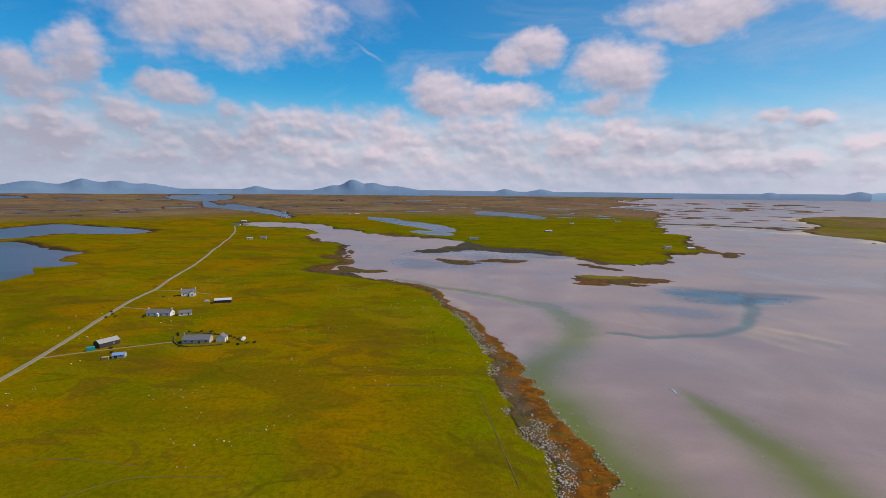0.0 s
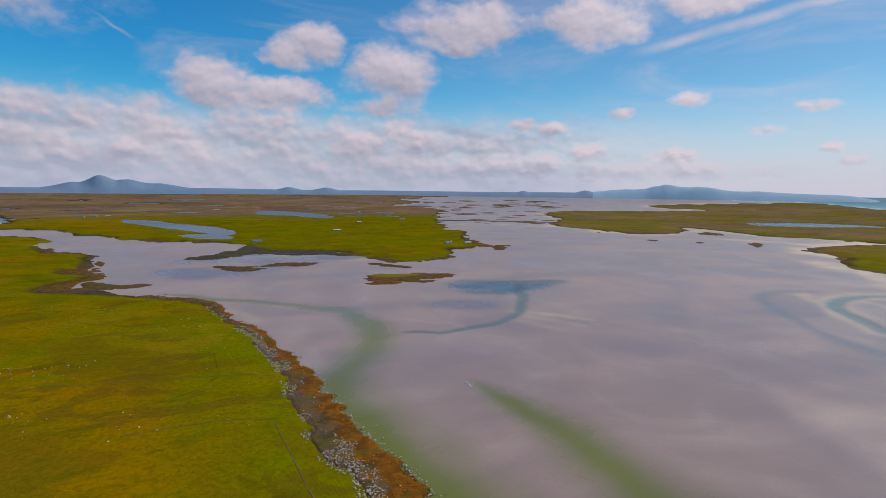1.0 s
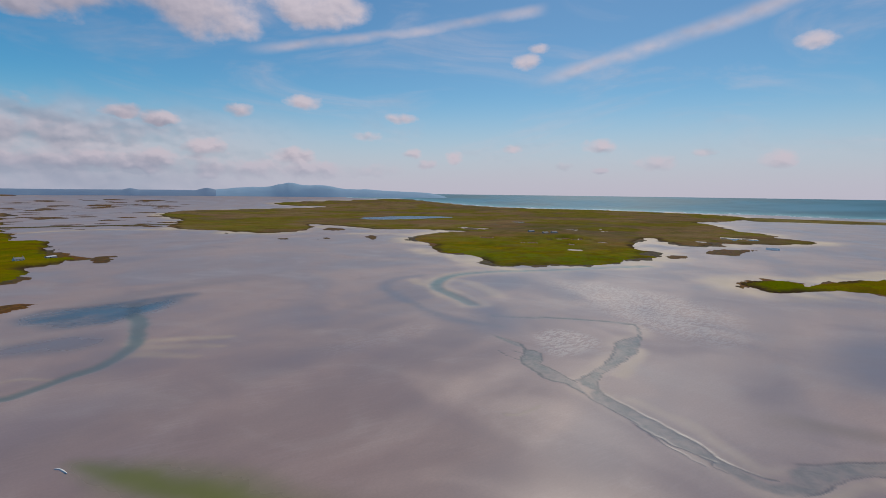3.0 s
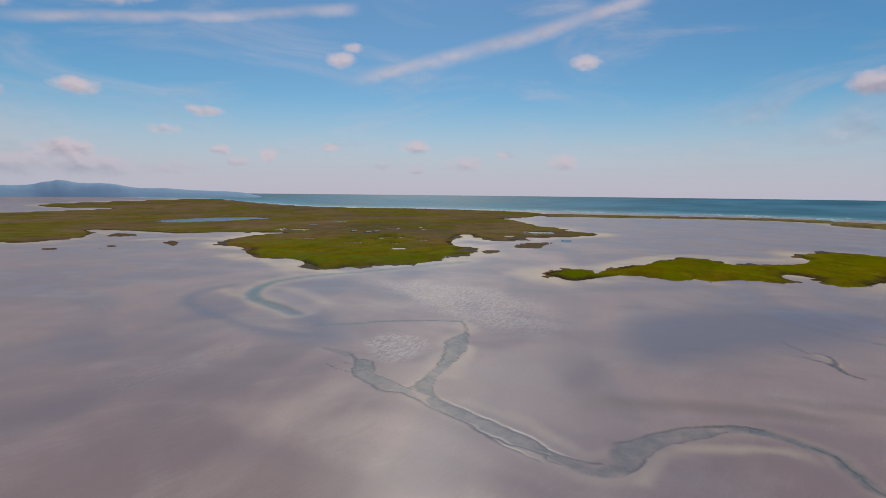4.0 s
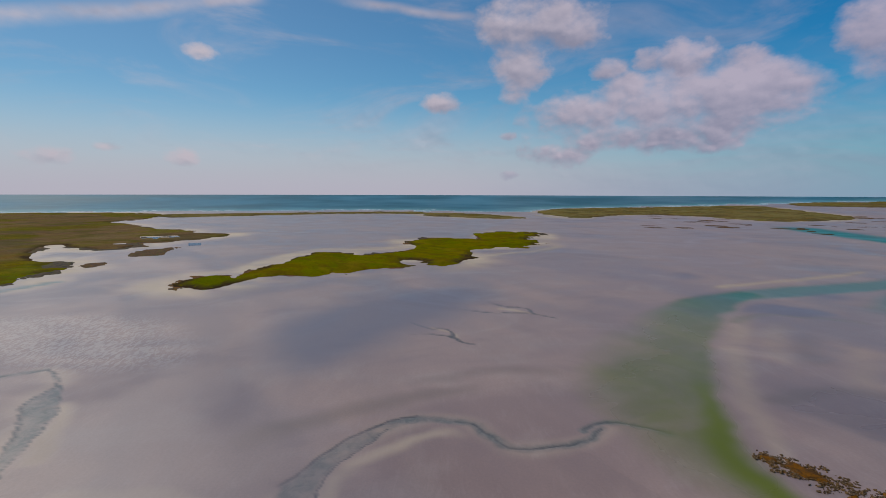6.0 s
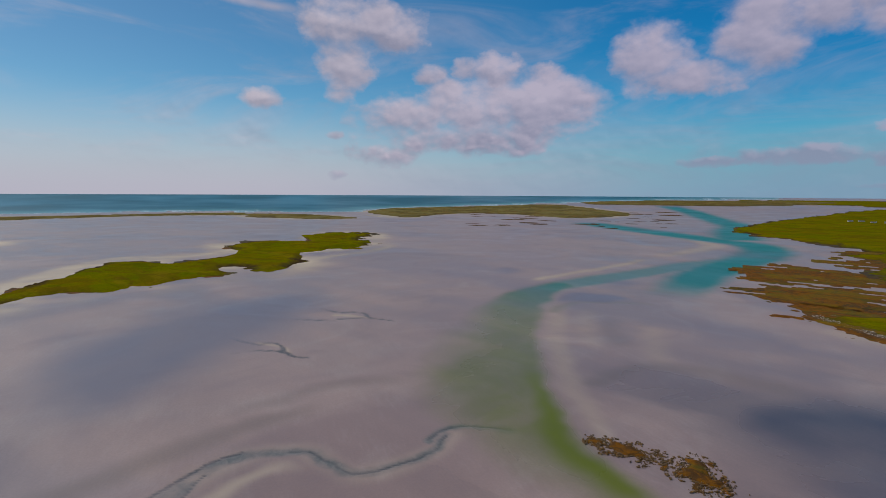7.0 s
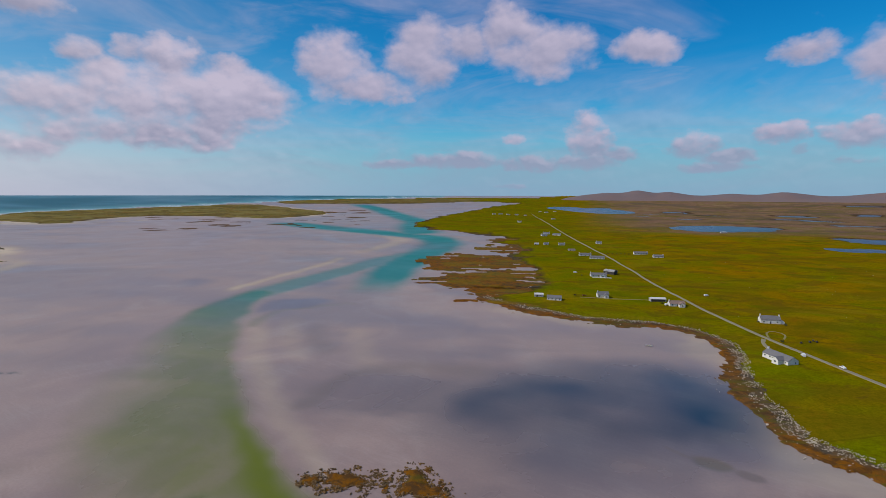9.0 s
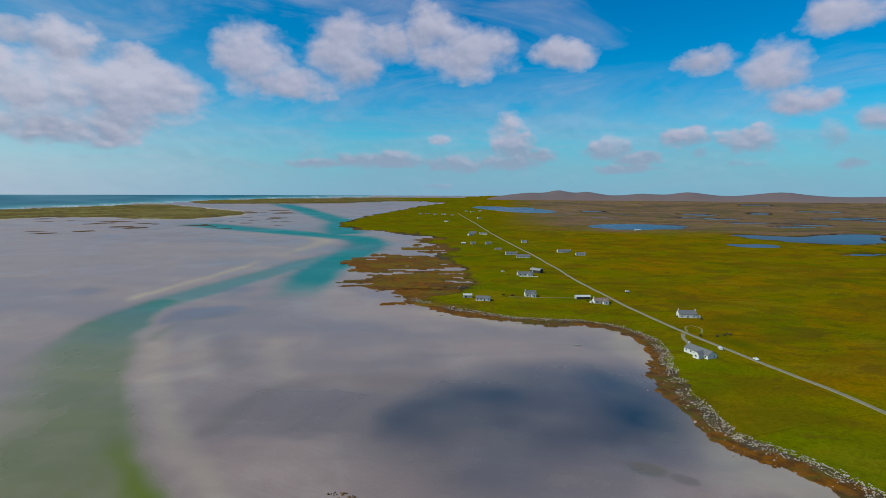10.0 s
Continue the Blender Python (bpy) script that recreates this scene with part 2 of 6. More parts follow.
CLOUDS_EAST = [(93.8,13.6,1.6,0.8), (118.9,9.6,1.7,1.0), (75.6,5.1,1.8,0.8), (71.6,2.9,0.9,0.5), (75.7,2.5,0.9,0.4), (85.7,4.2,1.4,0.5), (91.5,3.5,1.6,1.0), (81.0,3.2,2.2,0.9),
    (124.8,17.5,2.5,2.3), (126.9,13.4,2.7,3.0), (131.6,16.1,4.1,1.7), (136.0,12.6,1.4,1.1), (140.3,13.3,1.5,1.2), (143.7,12.8,2.2,1.3), (125.8,6.2,1.0,0.5), (125.9,2.0,1.1,0.5)]
CLOUDS_SOUTH_EAST = [(134.5,7.7,6.0,2.8), (142.5,8.5,8.1,3.3), (150.0,9.4,5.0,3.1), (138.2,10.6,2.9,1.9), (141.2,5.9,9.9,1.7), (132.0,4.0,4.1,1.5), (143.4,13.2,3.2,1.5), (136.4,12.7,1.8,1.1),
    (159.6,13.5,3.6,3.1), (169.0,14.7,3.9,3.7), (173.2,16.0,2.9,2.1), (163.1,11.4,5.4,1.7), (131.7,17.3,4.6,2.1), (126.7,17.3,3.0,3.0), (118.2,9.7,1.7,1.1), (182.0,14.9,4.7,2.8)]
CLOUDS_SOUTH = [(144.4,9.5,7.5,2.7), (148.9,11.3,4.1,2.0), (143.4,12.7,2.8,2.3), (145.9,6.7,7.0,1.4), (192.5,14.6,3.0,1.7), (177.9,17.3,2.8,2.3), (187.0,5.9,2.6,2.5), (187.4,7.4,1.7,1.0),
    (190.4,4.2,1.9,0.9), (197.2,4.9,2.7,1.6), (204.5,5.6,2.3,1.3), (210.2,5.0,3.0,1.3), (205.8,4.1,1.0,0.7), (216.4,5.3,1.4,1.5), (211.6,11.3,2.9,2.4), (206.1,12.7,2.4,1.2),
    (214.1,8.3,3.0,1.3), (219.4,6.5,1.5,1.1), (218.1,2.7,1.5,0.5), (216.8,15.4,3.1,1.6)]
CLOUDS_SOUTH_LOW = [(172.9,3.6,5.9,1.0), (180.4,3.3,5.4,1.1), (186.1,3.2,4.7,0.9), (200.3,3.6,2.5,0.9), (165.5,3.2,3.6,0.6), (179.1,6.1,1.6,0.7), (174.1,4.2,2.5,0.7), (198.7,2.6,4.5,0.6),
    (178.5,0.8,1.9,0.4), (210.0,3.0,1.9,0.5)]

# ---------------------------------------------------------------- light
SUN_AZ, SUN_EL = 76.0, 46.0      # heading clockwise from +y, height


def toward(az, el):
    a, e = radians(az), radians(el)
    return Vector((math.sin(a) * math.cos(e), math.cos(a) * math.cos(e), math.sin(e)))


class Nodes:
    """Small helper that writes node trees as expressions."""

    def __init__(self, tree):
        self.t = tree
        tree.nodes.clear()

    def node(self, kind, **props):
        n = self.t.nodes.new(kind)
        for k, v in props.items():
            setattr(n, k, v)
        return n

    def put(self, sock, v):
        if isinstance(v, bpy.types.NodeSocket):
            self.t.links.new(v, sock)
        elif v is not None:
            if sock.type == "RGBA" and len(v) == 3:
                v = (*v, 1)
            sock.default_value = v

    def m(self, op, a, b=None, c=None, clamp=False):
        n = self.node("ShaderNodeMath", operation=op, use_clamp=clamp)
        for s, v in zip(n.inputs, (a, b, c)):
            self.put(s, v)
        return n.outputs[0]

    def v(self, op, a, b=None, c=None):
        n = self.node("ShaderNodeVectorMath", operation=op)
        for s, x in zip(n.inputs, (a, b, c)):
            self.put(s, x)
        return n.outputs["Value"] if op == "DOT_PRODUCT" else n.outputs[0]

    def xyz(self, a, b, c):
        n = self.node("ShaderNodeCombineXYZ")
        for s, v in zip(n.inputs, (a, b, c)):
            self.put(s, v)
        return n.outputs[0]

    def step(self, v, lo, hi, a=0.0, b=1.0):
        n = self.node("ShaderNodeMapRange", interpolation_type="SMOOTHSTEP")
        for s, x in zip(n.inputs, (v, lo, hi, a, b)):
            self.put(s, x)
        return n.outputs[0]

    def mix(self, f, a, b, blend="MIX"):
        n = self.node("ShaderNodeMix", data_type="RGBA", blend_type=blend)
        self.put(n.inputs["Factor"], f)
        self.put(n.inputs[6], a)
        self.put(n.inputs[7], b)
        return n.outputs[2]

    def noise(self, vec, scale, detail=4.0, rough=0.55, distort=0.0):
        n = self.node("ShaderNodeTexNoise")
        self.put(n.inputs["Vector"], vec)
        self.put(n.inputs["Scale"], scale)
        self.put(n.inputs["Detail"], detail)
        self.put(n.inputs["Roughness"], rough)
        self.put(n.inputs["Distortion"], distort)
        return n.outputs[0]

    def node_turn(self, vec, degrees):
        n = self.node("ShaderNodeVectorRotate", rotation_type="Z_AXIS")
        self.put(n.inputs["Vector"], vec)
        self.put(n.inputs["Angle"], radians(degrees))
        return n.outputs[0]

    def attr(self, name):
        return self.node("ShaderNodeAttribute", attribute_name=name).outputs["Fac"]


def build_sky():
    world = bpy.data.worlds.new("sky")
    scene.world = world
    world.use_nodes = True
    g = Nodes(world.node_tree)
    d = g.node("ShaderNodeTexCoord").outputs["Generated"]
    sep = g.node("ShaderNodeSeparateXYZ")
    g.put(sep.inputs[0], d)
    x, y, z = sep.outputs
    # heading with its seam at 270 degrees, and height, both in degrees
    az = g.m("MULTIPLY_ADD", g.m("ARCTAN2", y, x), -180 / math.pi, 90.0)
    el = g.m("MULTIPLY", g.m("ARCSINE", z), 180 / math.pi)
    here = g.xyz(az, el, 0.0)
    sky = g.node("ShaderNodeTexSky", sky_type="NISHITA", sun_disc=False, sun_elevation=radians(SUN_EL), sun_rotation=radians(SUN_AZ),
                 altitude=60, air_density=1.0, dust_density=0.25, ozone_density=3.0)
    # the sky is deep blue away from the sun and paler round it
    glow = g.step(g.v("DOT_PRODUCT", d, tuple(toward(SUN_AZ, SUN_EL))), 0.05, 0.92)
    tone = g.node("ShaderNodeHueSaturation")
    g.put(tone.inputs["Saturation"], g.m("MULTIPLY_ADD", glow, -0.3, 1.45))
    g.put(tone.inputs["Value"], g.m("MULTIPLY_ADD", glow, -0.32, 1.12))
    g.put(tone.inputs["Color"], sky.outputs[0])
    blue = g.mix(1.0, tone.outputs[0], g.mix(glow, (0.47, 1.06, 1.06), (0.82, 1.04, 1.06)), "MULTIPLY")
    blue = g.mix(g.step(az, 120.0, 185.0, 0.0, 1.0), blue, (0.40, 0.93, 1.0), "MULTIPLY")
    # clouds: soft mounds where the banks stand, their rims broken up by noise
    def drift(scale, reach, detail):
        n = g.node("ShaderNodeTexNoise")
        g.put(n.inputs["Vector"], g.v("MULTIPLY", here, (scale, scale * 1.3, 0)))
        g.put(n.inputs["Scale"], 1.0)
        g.put(n.inputs["Detail"], detail)
        g.put(n.inputs["Roughness"], 0.62)
        return g.v("MULTIPLY_ADD", g.v("SUBTRACT", n.outputs[1], (0.5, 0.5, 0.5)), (reach, reach * 0.6, 0), here)

    warped, ruffled = drift(0.28, 4.2, 4.0), drift(0.7, 1.3, 3.0)
    field, lean = -1.0, 0.0
    for a, e, w, h in CLOUDS_NORTH + CLOUDS_NORTH_LOW + CLOUDS_NORTH_EAST + CLOUDS_EAST + CLOUDS_SOUTH_EAST + CLOUDS_SOUTH + CLOUDS_SOUTH_LOW:
        w, h = w * 1.2, h * 1.2
        uv = g.v("MULTIPLY_ADD", warped if w > 2.6 and h > 1.3 else ruffled, (1 / w, 1 / h, 0), (-a / w, -e / h, 0))
        near = g.m("SUBTRACT", 1.0, g.v("DOT_PRODUCT", uv, uv))
        if w < 2.2:
            near = g.m("MULTIPLY_ADD", near, 0.9, -0.04)
        field = g.m("SMOOTH_MAX", field, near, 0.25)
        up = g.v("DOT_PRODUCT", uv, (0.25, 1, 0))
        lean = g.m("MULTIPLY_ADD", g.m("MAXIMUM", near, 0.0), up, lean)
    field = g.m("MAXIMUM", field, -1.0)
    puff = g.v("MULTIPLY", here, (0.24, 0.36, 0))
    n1 = g.noise(puff, 1.0, 5.0, 0.52)
    n2 = g.noise(g.v("ADD", puff, (0.06, 0.16, 0)), 1.0, 4.0, 0.5)
    fine = g.v("MULTIPLY", ruffled, (0.40, 0.58, 0))

    def knobs(at):
        n = g.node("ShaderNodeTexVoronoi", feature="SMOOTH_F1")
        g.put(n.inputs["Vector"], at)
        g.put(n.inputs["Scale"], 1.0)
        g.put(n.inputs["Smoothness"], 0.6)
        g.put(n.inputs["Detail"], 1.0)
        g.put(n.inputs["Roughness"], 0.4)
        g.put(n.inputs["Lacunarity"], 2.3)
        return n.outputs["Distance"]

    k1, k2 = knobs(fine), knobs(g.v("ADD", fine, (0.10, 0.24, 0)))
    low = g.step(el, 5.0, 11.0, 1.0, 0.25)
    # scattered cloud higher up, beyond the banks
    high = g.m("MULTIPLY", g.step(el, 21.0, 30.0), g.step(g.noise(g.v("MULTIPLY", here, (0.05, 0.07, 0)), 1.0, 2.0), 0.42, 0.62, -0.6, 0.5))
    body = g.m("ADD", g.m("MAXIMUM", field, g.m("SUBTRACT", high, 0.6)), g.m("MULTIPLY_ADD", n1, 1.9, -0.98))
    body = g.m("ADD", body, g.m("MULTIPLY", low, g.m("MULTIPLY_ADD", k1, -0.7, 0.28)))
    dense = g.step(body, -0.30, 0.85, 0.0, 0.96)
    # a thin veil that drifts between the banks
    veil = g.m("MULTIPLY", g.step(g.noise(g.v("MULTIPLY", here, (0.05, 0.16, 0)), 1.0, 5.0, 0.6, 1.0), 0.45, 0.78), g.step(el, 1.0, 5.0, 0.0, 0.42))
    film = g.m("MULTIPLY", g.m("MULTIPLY", g.step(az, 118.0, 140.0), g.step(el, 8.0, 15.0, 1.0, 0.0)), g.step(g.noise(g.v("MULTIPLY", here, (0.03, 0.12, 0)), 1.0, 5.0, 0.6, 1.5), 0.36, 0.66, 0.0, 0.34))
    veil = g.m("MAXIMUM", veil, film)
    bank = g.m("MULTIPLY", g.step(az, 18.0, 50.0, 0.9, 0.0), g.step(g.m("MULTIPLY_ADD", n1, 5.0, el), 8.0, 11.5, 1.0, 0.0))
    veil = g.m("MAXIMUM", veil, g.m("MULTIPLY", bank, g.step(n1, 0.3, 0.55, 0.6, 0.95)))
    dense = g.m("MULTIPLY", dense, g.m("MULTIPLY_ADD", g.m("MULTIPLY", g.step(az, 150.0, 165.0), g.step(el, 4.0, 6.5, 1.0, 0.0)), -0.15, 1.0))
    dense = g.m("MAXIMUM", dense, veil)
    # thin streaks
    for (a0, e0), (a1, e1), w in ((66, 11.3), (101, 19.6), 0.75), ((104, 20.0), (124, 18.0), 0.5), ((36, 13.8), (70, 19.0), 0.5), ((-18, 16.4), (-12, 13.3), 0.15):
        lg = math.hypot(a1 - a0, e1 - e0)
        u, n = ((a1 - a0) / lg, (e1 - e0) / lg, 0), (-(e1 - e0) / lg, (a1 - a0) / lg, 0)
        off = g.v("SUBTRACT", here, (a0, e0, 0))
        along = g.v("DOT_PRODUCT", off, u)
        across = g.m("ABSOLUTE", g.m("ADD", g.v("DOT_PRODUCT", off, n), g.m("MULTIPLY_ADD", n1, 0.8, -0.4)))
        line = g.m("MULTIPLY", g.step(across, 0.0, w * 1.6, 1.0, 0.0), g.m("MULTIPLY", g.step(along, 0, 8), g.step(along, lg - 3, lg, 1.0, 0.0)))
        dense = g.m("MAXIMUM", dense, g.m("MULTIPLY", line, g.step(n2, 0.25, 0.65, 0.3, 0.75)))
    lit = g.m("MULTIPLY_ADD", g.m("SUBTRACT", n1, n2), 1.7, g.m("MULTIPLY_ADD", lean, 0.65, 0.52))
    lit = g.m("ADD", lit, g.m("MULTIPLY", low, g.m("MULTIPLY", g.m("SUBTRACT", k2, k1), 1.1)))
    lit = g.m("ADD", lit, g.m("MULTIPLY", g.m("SUBTRACT", g.noise(g.v("MULTIPLY", here, (0.09, 0.16, 0)), 1.0, 3.0), 0.5), 0.9), clamp=True)
    # the western banks are thicker and greyer below
    lit = g.m("ADD", lit, g.m("MULTIPLY", g.step(az, -42.0, -8.0, -0.45, 0.0), g.step(el, 9.0, 14.0, 1.0, 0.1)), clamp=True)
    lit = g.m("ADD", lit, g.m("MULTIPLY", g.step(az, 25.0, 45.0, 0.0, 0.4), g.step(az, 95.0, 120.0, 1.0, 0.0)), clamp=True)
    lit = g.m("ADD", lit, g.m("MULTIPLY", g.step(az, 150.0, 165.0, 0.0, -0.5), g.step(el, 3.8, 6.5, 1.0, 0.0)), clamp=True)
    side = g.step(az, 95.0, 165.0)
    north = g.step(az, 10.0, 55.0, 1.0, 0.0)
    white = g.mix(lit, g.mix(side, (3.5, 3.45, 4.4), (3.3, 3.3, 4.7)), g.mix(side, g.mix(north, (7.0, 6.3, 7.0), (6.5, 5.7, 6.4)), (5.7, 5.1, 6.5)))
    # pale haze towards the horizon
    haze = g.m("MULTIPLY", g.step(el, 0.0, 11.0, 0.92, 0.0), 1.0)
    south = g.step(az, 115.0, 175.0)
    blue = g.mix(haze, blue, g.mix(south, g.mix(g.step(az, 15.0, 45.0), (4.6, 5.1, 6.6), (5.9, 5.6, 6.9)), (2.5, 4.2, 6.0)))
    white = g.mix(g.step(el, 0.0, 4.5, 0.6, 0.0), white, g.mix(south, (4.0, 4.6, 6.0), (2.8, 4.1, 5.8)))
    col = g.mix(dense, blue, white)
    col = g.mix(g.step(el, -0.9, -0.25, 1.0, 0.0), col, (0.6, 1.4, 2.0))
    bg = g.node("ShaderNodeBackground")
    g.put(bg.inputs[0], col)
    g.put(bg.inputs[1], 0.1)
    out = g.node("ShaderNodeOutputWorld")
    g.t.links.new(bg.outputs[0], out.inputs[0])


build_sky()
sun_data = bpy.data.lights.new("sun", "SUN")
sun_data.energy, sun_data.angle, sun_data.color = 3.35, radians(0.6), (1.0, 0.93, 0.82)
sun = new("sun", sun_data)
sun.matrix_world = look(toward(SUN_AZ, SUN_EL) * 900, (0, 0, 0))

# ---------------------------------------------------------------- materials
def material(name):
    mat = bpy.data.materials.new(name)
    mat.use_nodes = True
    g = Nodes(mat.node_tree)
    p = g.node("ShaderNodeBsdfPrincipled")
    out = g.node("ShaderNodeOutputMaterial")
    g.t.links.new(p.outputs[0], out.inputs[0])
    g.place = g.v("MULTIPLY", g.node("ShaderNodeNewGeometry").outputs["Position"], (1 / UNIT, 1 / UNIT, 1 / UNIT))
    return mat, g, p


def bump(g, p, height, strength, distance):
    n = g.node("ShaderNodeBump")
    g.put(n.inputs["Strength"], strength)
    g.put(n.inputs["Distance"], distance)
    g.put(n.inputs["Height"], height)
    g.put(p.inputs["Normal"], n.outputs[0])


def make_sand():
    mat, g, p = material("tidal_sand")
    pos = g.place
    big = g.noise(pos, 0.009, 5.0, 0.55, 1.2)
    mid = g.noise(g.v("MULTIPLY", pos, (1, 0.6, 1)), 0.028, 4.0, 0.5, 1.2)
    streak = g.noise(g.v("MULTIPLY", pos, (0.3, 1.0, 1)), 0.04, 4.0, 0.52, 1.0)
    fine = g.noise(pos, 1.1, 5.0, 0.7)
    col = g.mix(g.step(big, 0.38, 0.62), (0.300, 0.207, 0.186), (0.386, 0.272, 0.236))
    col = g.mix(g.step(mid, 0.50, 0.74, 0.0, 0.40), col, (0.440, 0.345, 0.302))
    col = g.mix(g.step(mid, 0.46, 0.28, 0.0, 0.35), col, (0.250, 0.180, 0.178))
    col = g.mix(g.step(streak, 0.52, 0.76, 0.0, 0.22), col, (0.400, 0.315, 0.280))
    col = g.mix(g.step(fine, 0.3, 0.7, 0.0, 0.25), col, (0.20, 0.155, 0.14))
    crest = g.noise(g.v("MULTIPLY", g.node_turn(pos, 28.0), (0.10, 0.55, 1)), 1.0, 3.0, 0.6, 1.0)
    col = g.mix(g.m("MULTIPLY", g.step(crest, 0.48, 0.66, 0.0, 0.13), g.step(mid, 0.38, 0.6, 0.1, 1.0)), col, (0.46, 0.36, 0.33))
    rip = g.noise(g.v("MULTIPLY", g.node_turn(pos, 20.0), (0.22, 0.62, 1)), 1.0, 3.0, 0.5, 1.0)
    ripple = g.m("MULTIPLY", g.attr("ripple"), g.step(rip, 0.46, 0.56))
    col = g.mix(g.m("MULTIPLY", ripple, 0.5), col, (0.52, 0.45, 0.40))
    dry = g.m("MULTIPLY", g.attr("dry"), g.step(mid, 0.25, 0.6, 0.45, 1.0))
    col = g.mix(dry, col, (0.56, 0.45, 0.32))
    silt = g.m("MULTIPLY", g.attr("creek"), g.step(g.noise(pos, 0.35, 4.0, 0.6, 1.0), 0.3, 0.6, 0.55, 1.0))
    film = g.attr("film")
    col = g.mix(film, col, g.mix(g.step(g.noise(pos, 0.3, 4.0, 0.6, 1.0), 0.35, 0.65), (0.150, 0.150, 0.135), (0.230, 0.205, 0.180)))
    col = g.mix(silt, col, (0.085, 0.085, 0.082))
    green = g.m("MULTIPLY", g.attr("green"), g.step(g.noise(pos, 0.06, 4.0, 0.6, 1.0), 0.25, 0.65, 0.85, 1.0))
    vivid = g.attr("vivid")
    col = g.mix(green, col, (0.165, 0.168, 0.062))
    col = g.mix(vivid, col, (0.130, 0.155, 0.004))
    teal = g.attr("teal")
    col = g.mix(teal, col, (0.022, 0.205, 0.195))
    # wet ground darkened; the blue also paints sky mirrored in the bay pool
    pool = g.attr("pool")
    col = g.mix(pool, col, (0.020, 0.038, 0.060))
    soak = g.attr("wet")
    col = g.mix(g.m("MULTIPLY", soak, 0.75), col, (0.155, 0.145, 0.180))
    mud = g.attr("mud")
    col = g.mix(g.m("MULTIPLY", mud, 0.6), col, (0.15, 0.115, 0.095))
    g.put(p.inputs["Base Color"], col)
    wet = g.m("MAXIMUM", g.m("MAXIMUM", teal, pool), g.m("MULTIPLY", green, 0.8))
    rough = g.m("MULTIPLY_ADD", g.step(big, 0.3, 0.7), 0.16, 0.30)
    rough = g.m("MULTIPLY_ADD", g.m("MAXIMUM", dry, g.m("MULTIPLY", teal, 0.8)), 0.35, g.m("MULTIPLY_ADD", wet, -0.22, rough), clamp=True)
    g.put(p.inputs["Roughness"], rough)
    p.inputs["IOR"].default_value = 1.34
    g.put(p.inputs["Specular IOR Level"], g.m("MULTIPLY_ADD", g.m("MAXIMUM", pool, g.m("MULTIPLY", soak, 0.5)), 0.06, g.m("MULTIPLY_ADD", teal, -0.30, 0.42)))
    sheen = g.m("MULTIPLY", p.inputs["Specular IOR Level"].links[0].from_socket, g.m("MULTIPLY_ADD", g.m("MAXIMUM", green, vivid), -0.65, 1.0))
    g.put(p.inputs["Specular IOR Level"], sheen)
    bump(g, p, g.m("ADD", g.m("MULTIPLY", fine, 0.35), g.m("MULTIPLY", ripple, 1.5)), 0.35, 0.12)
    return mat


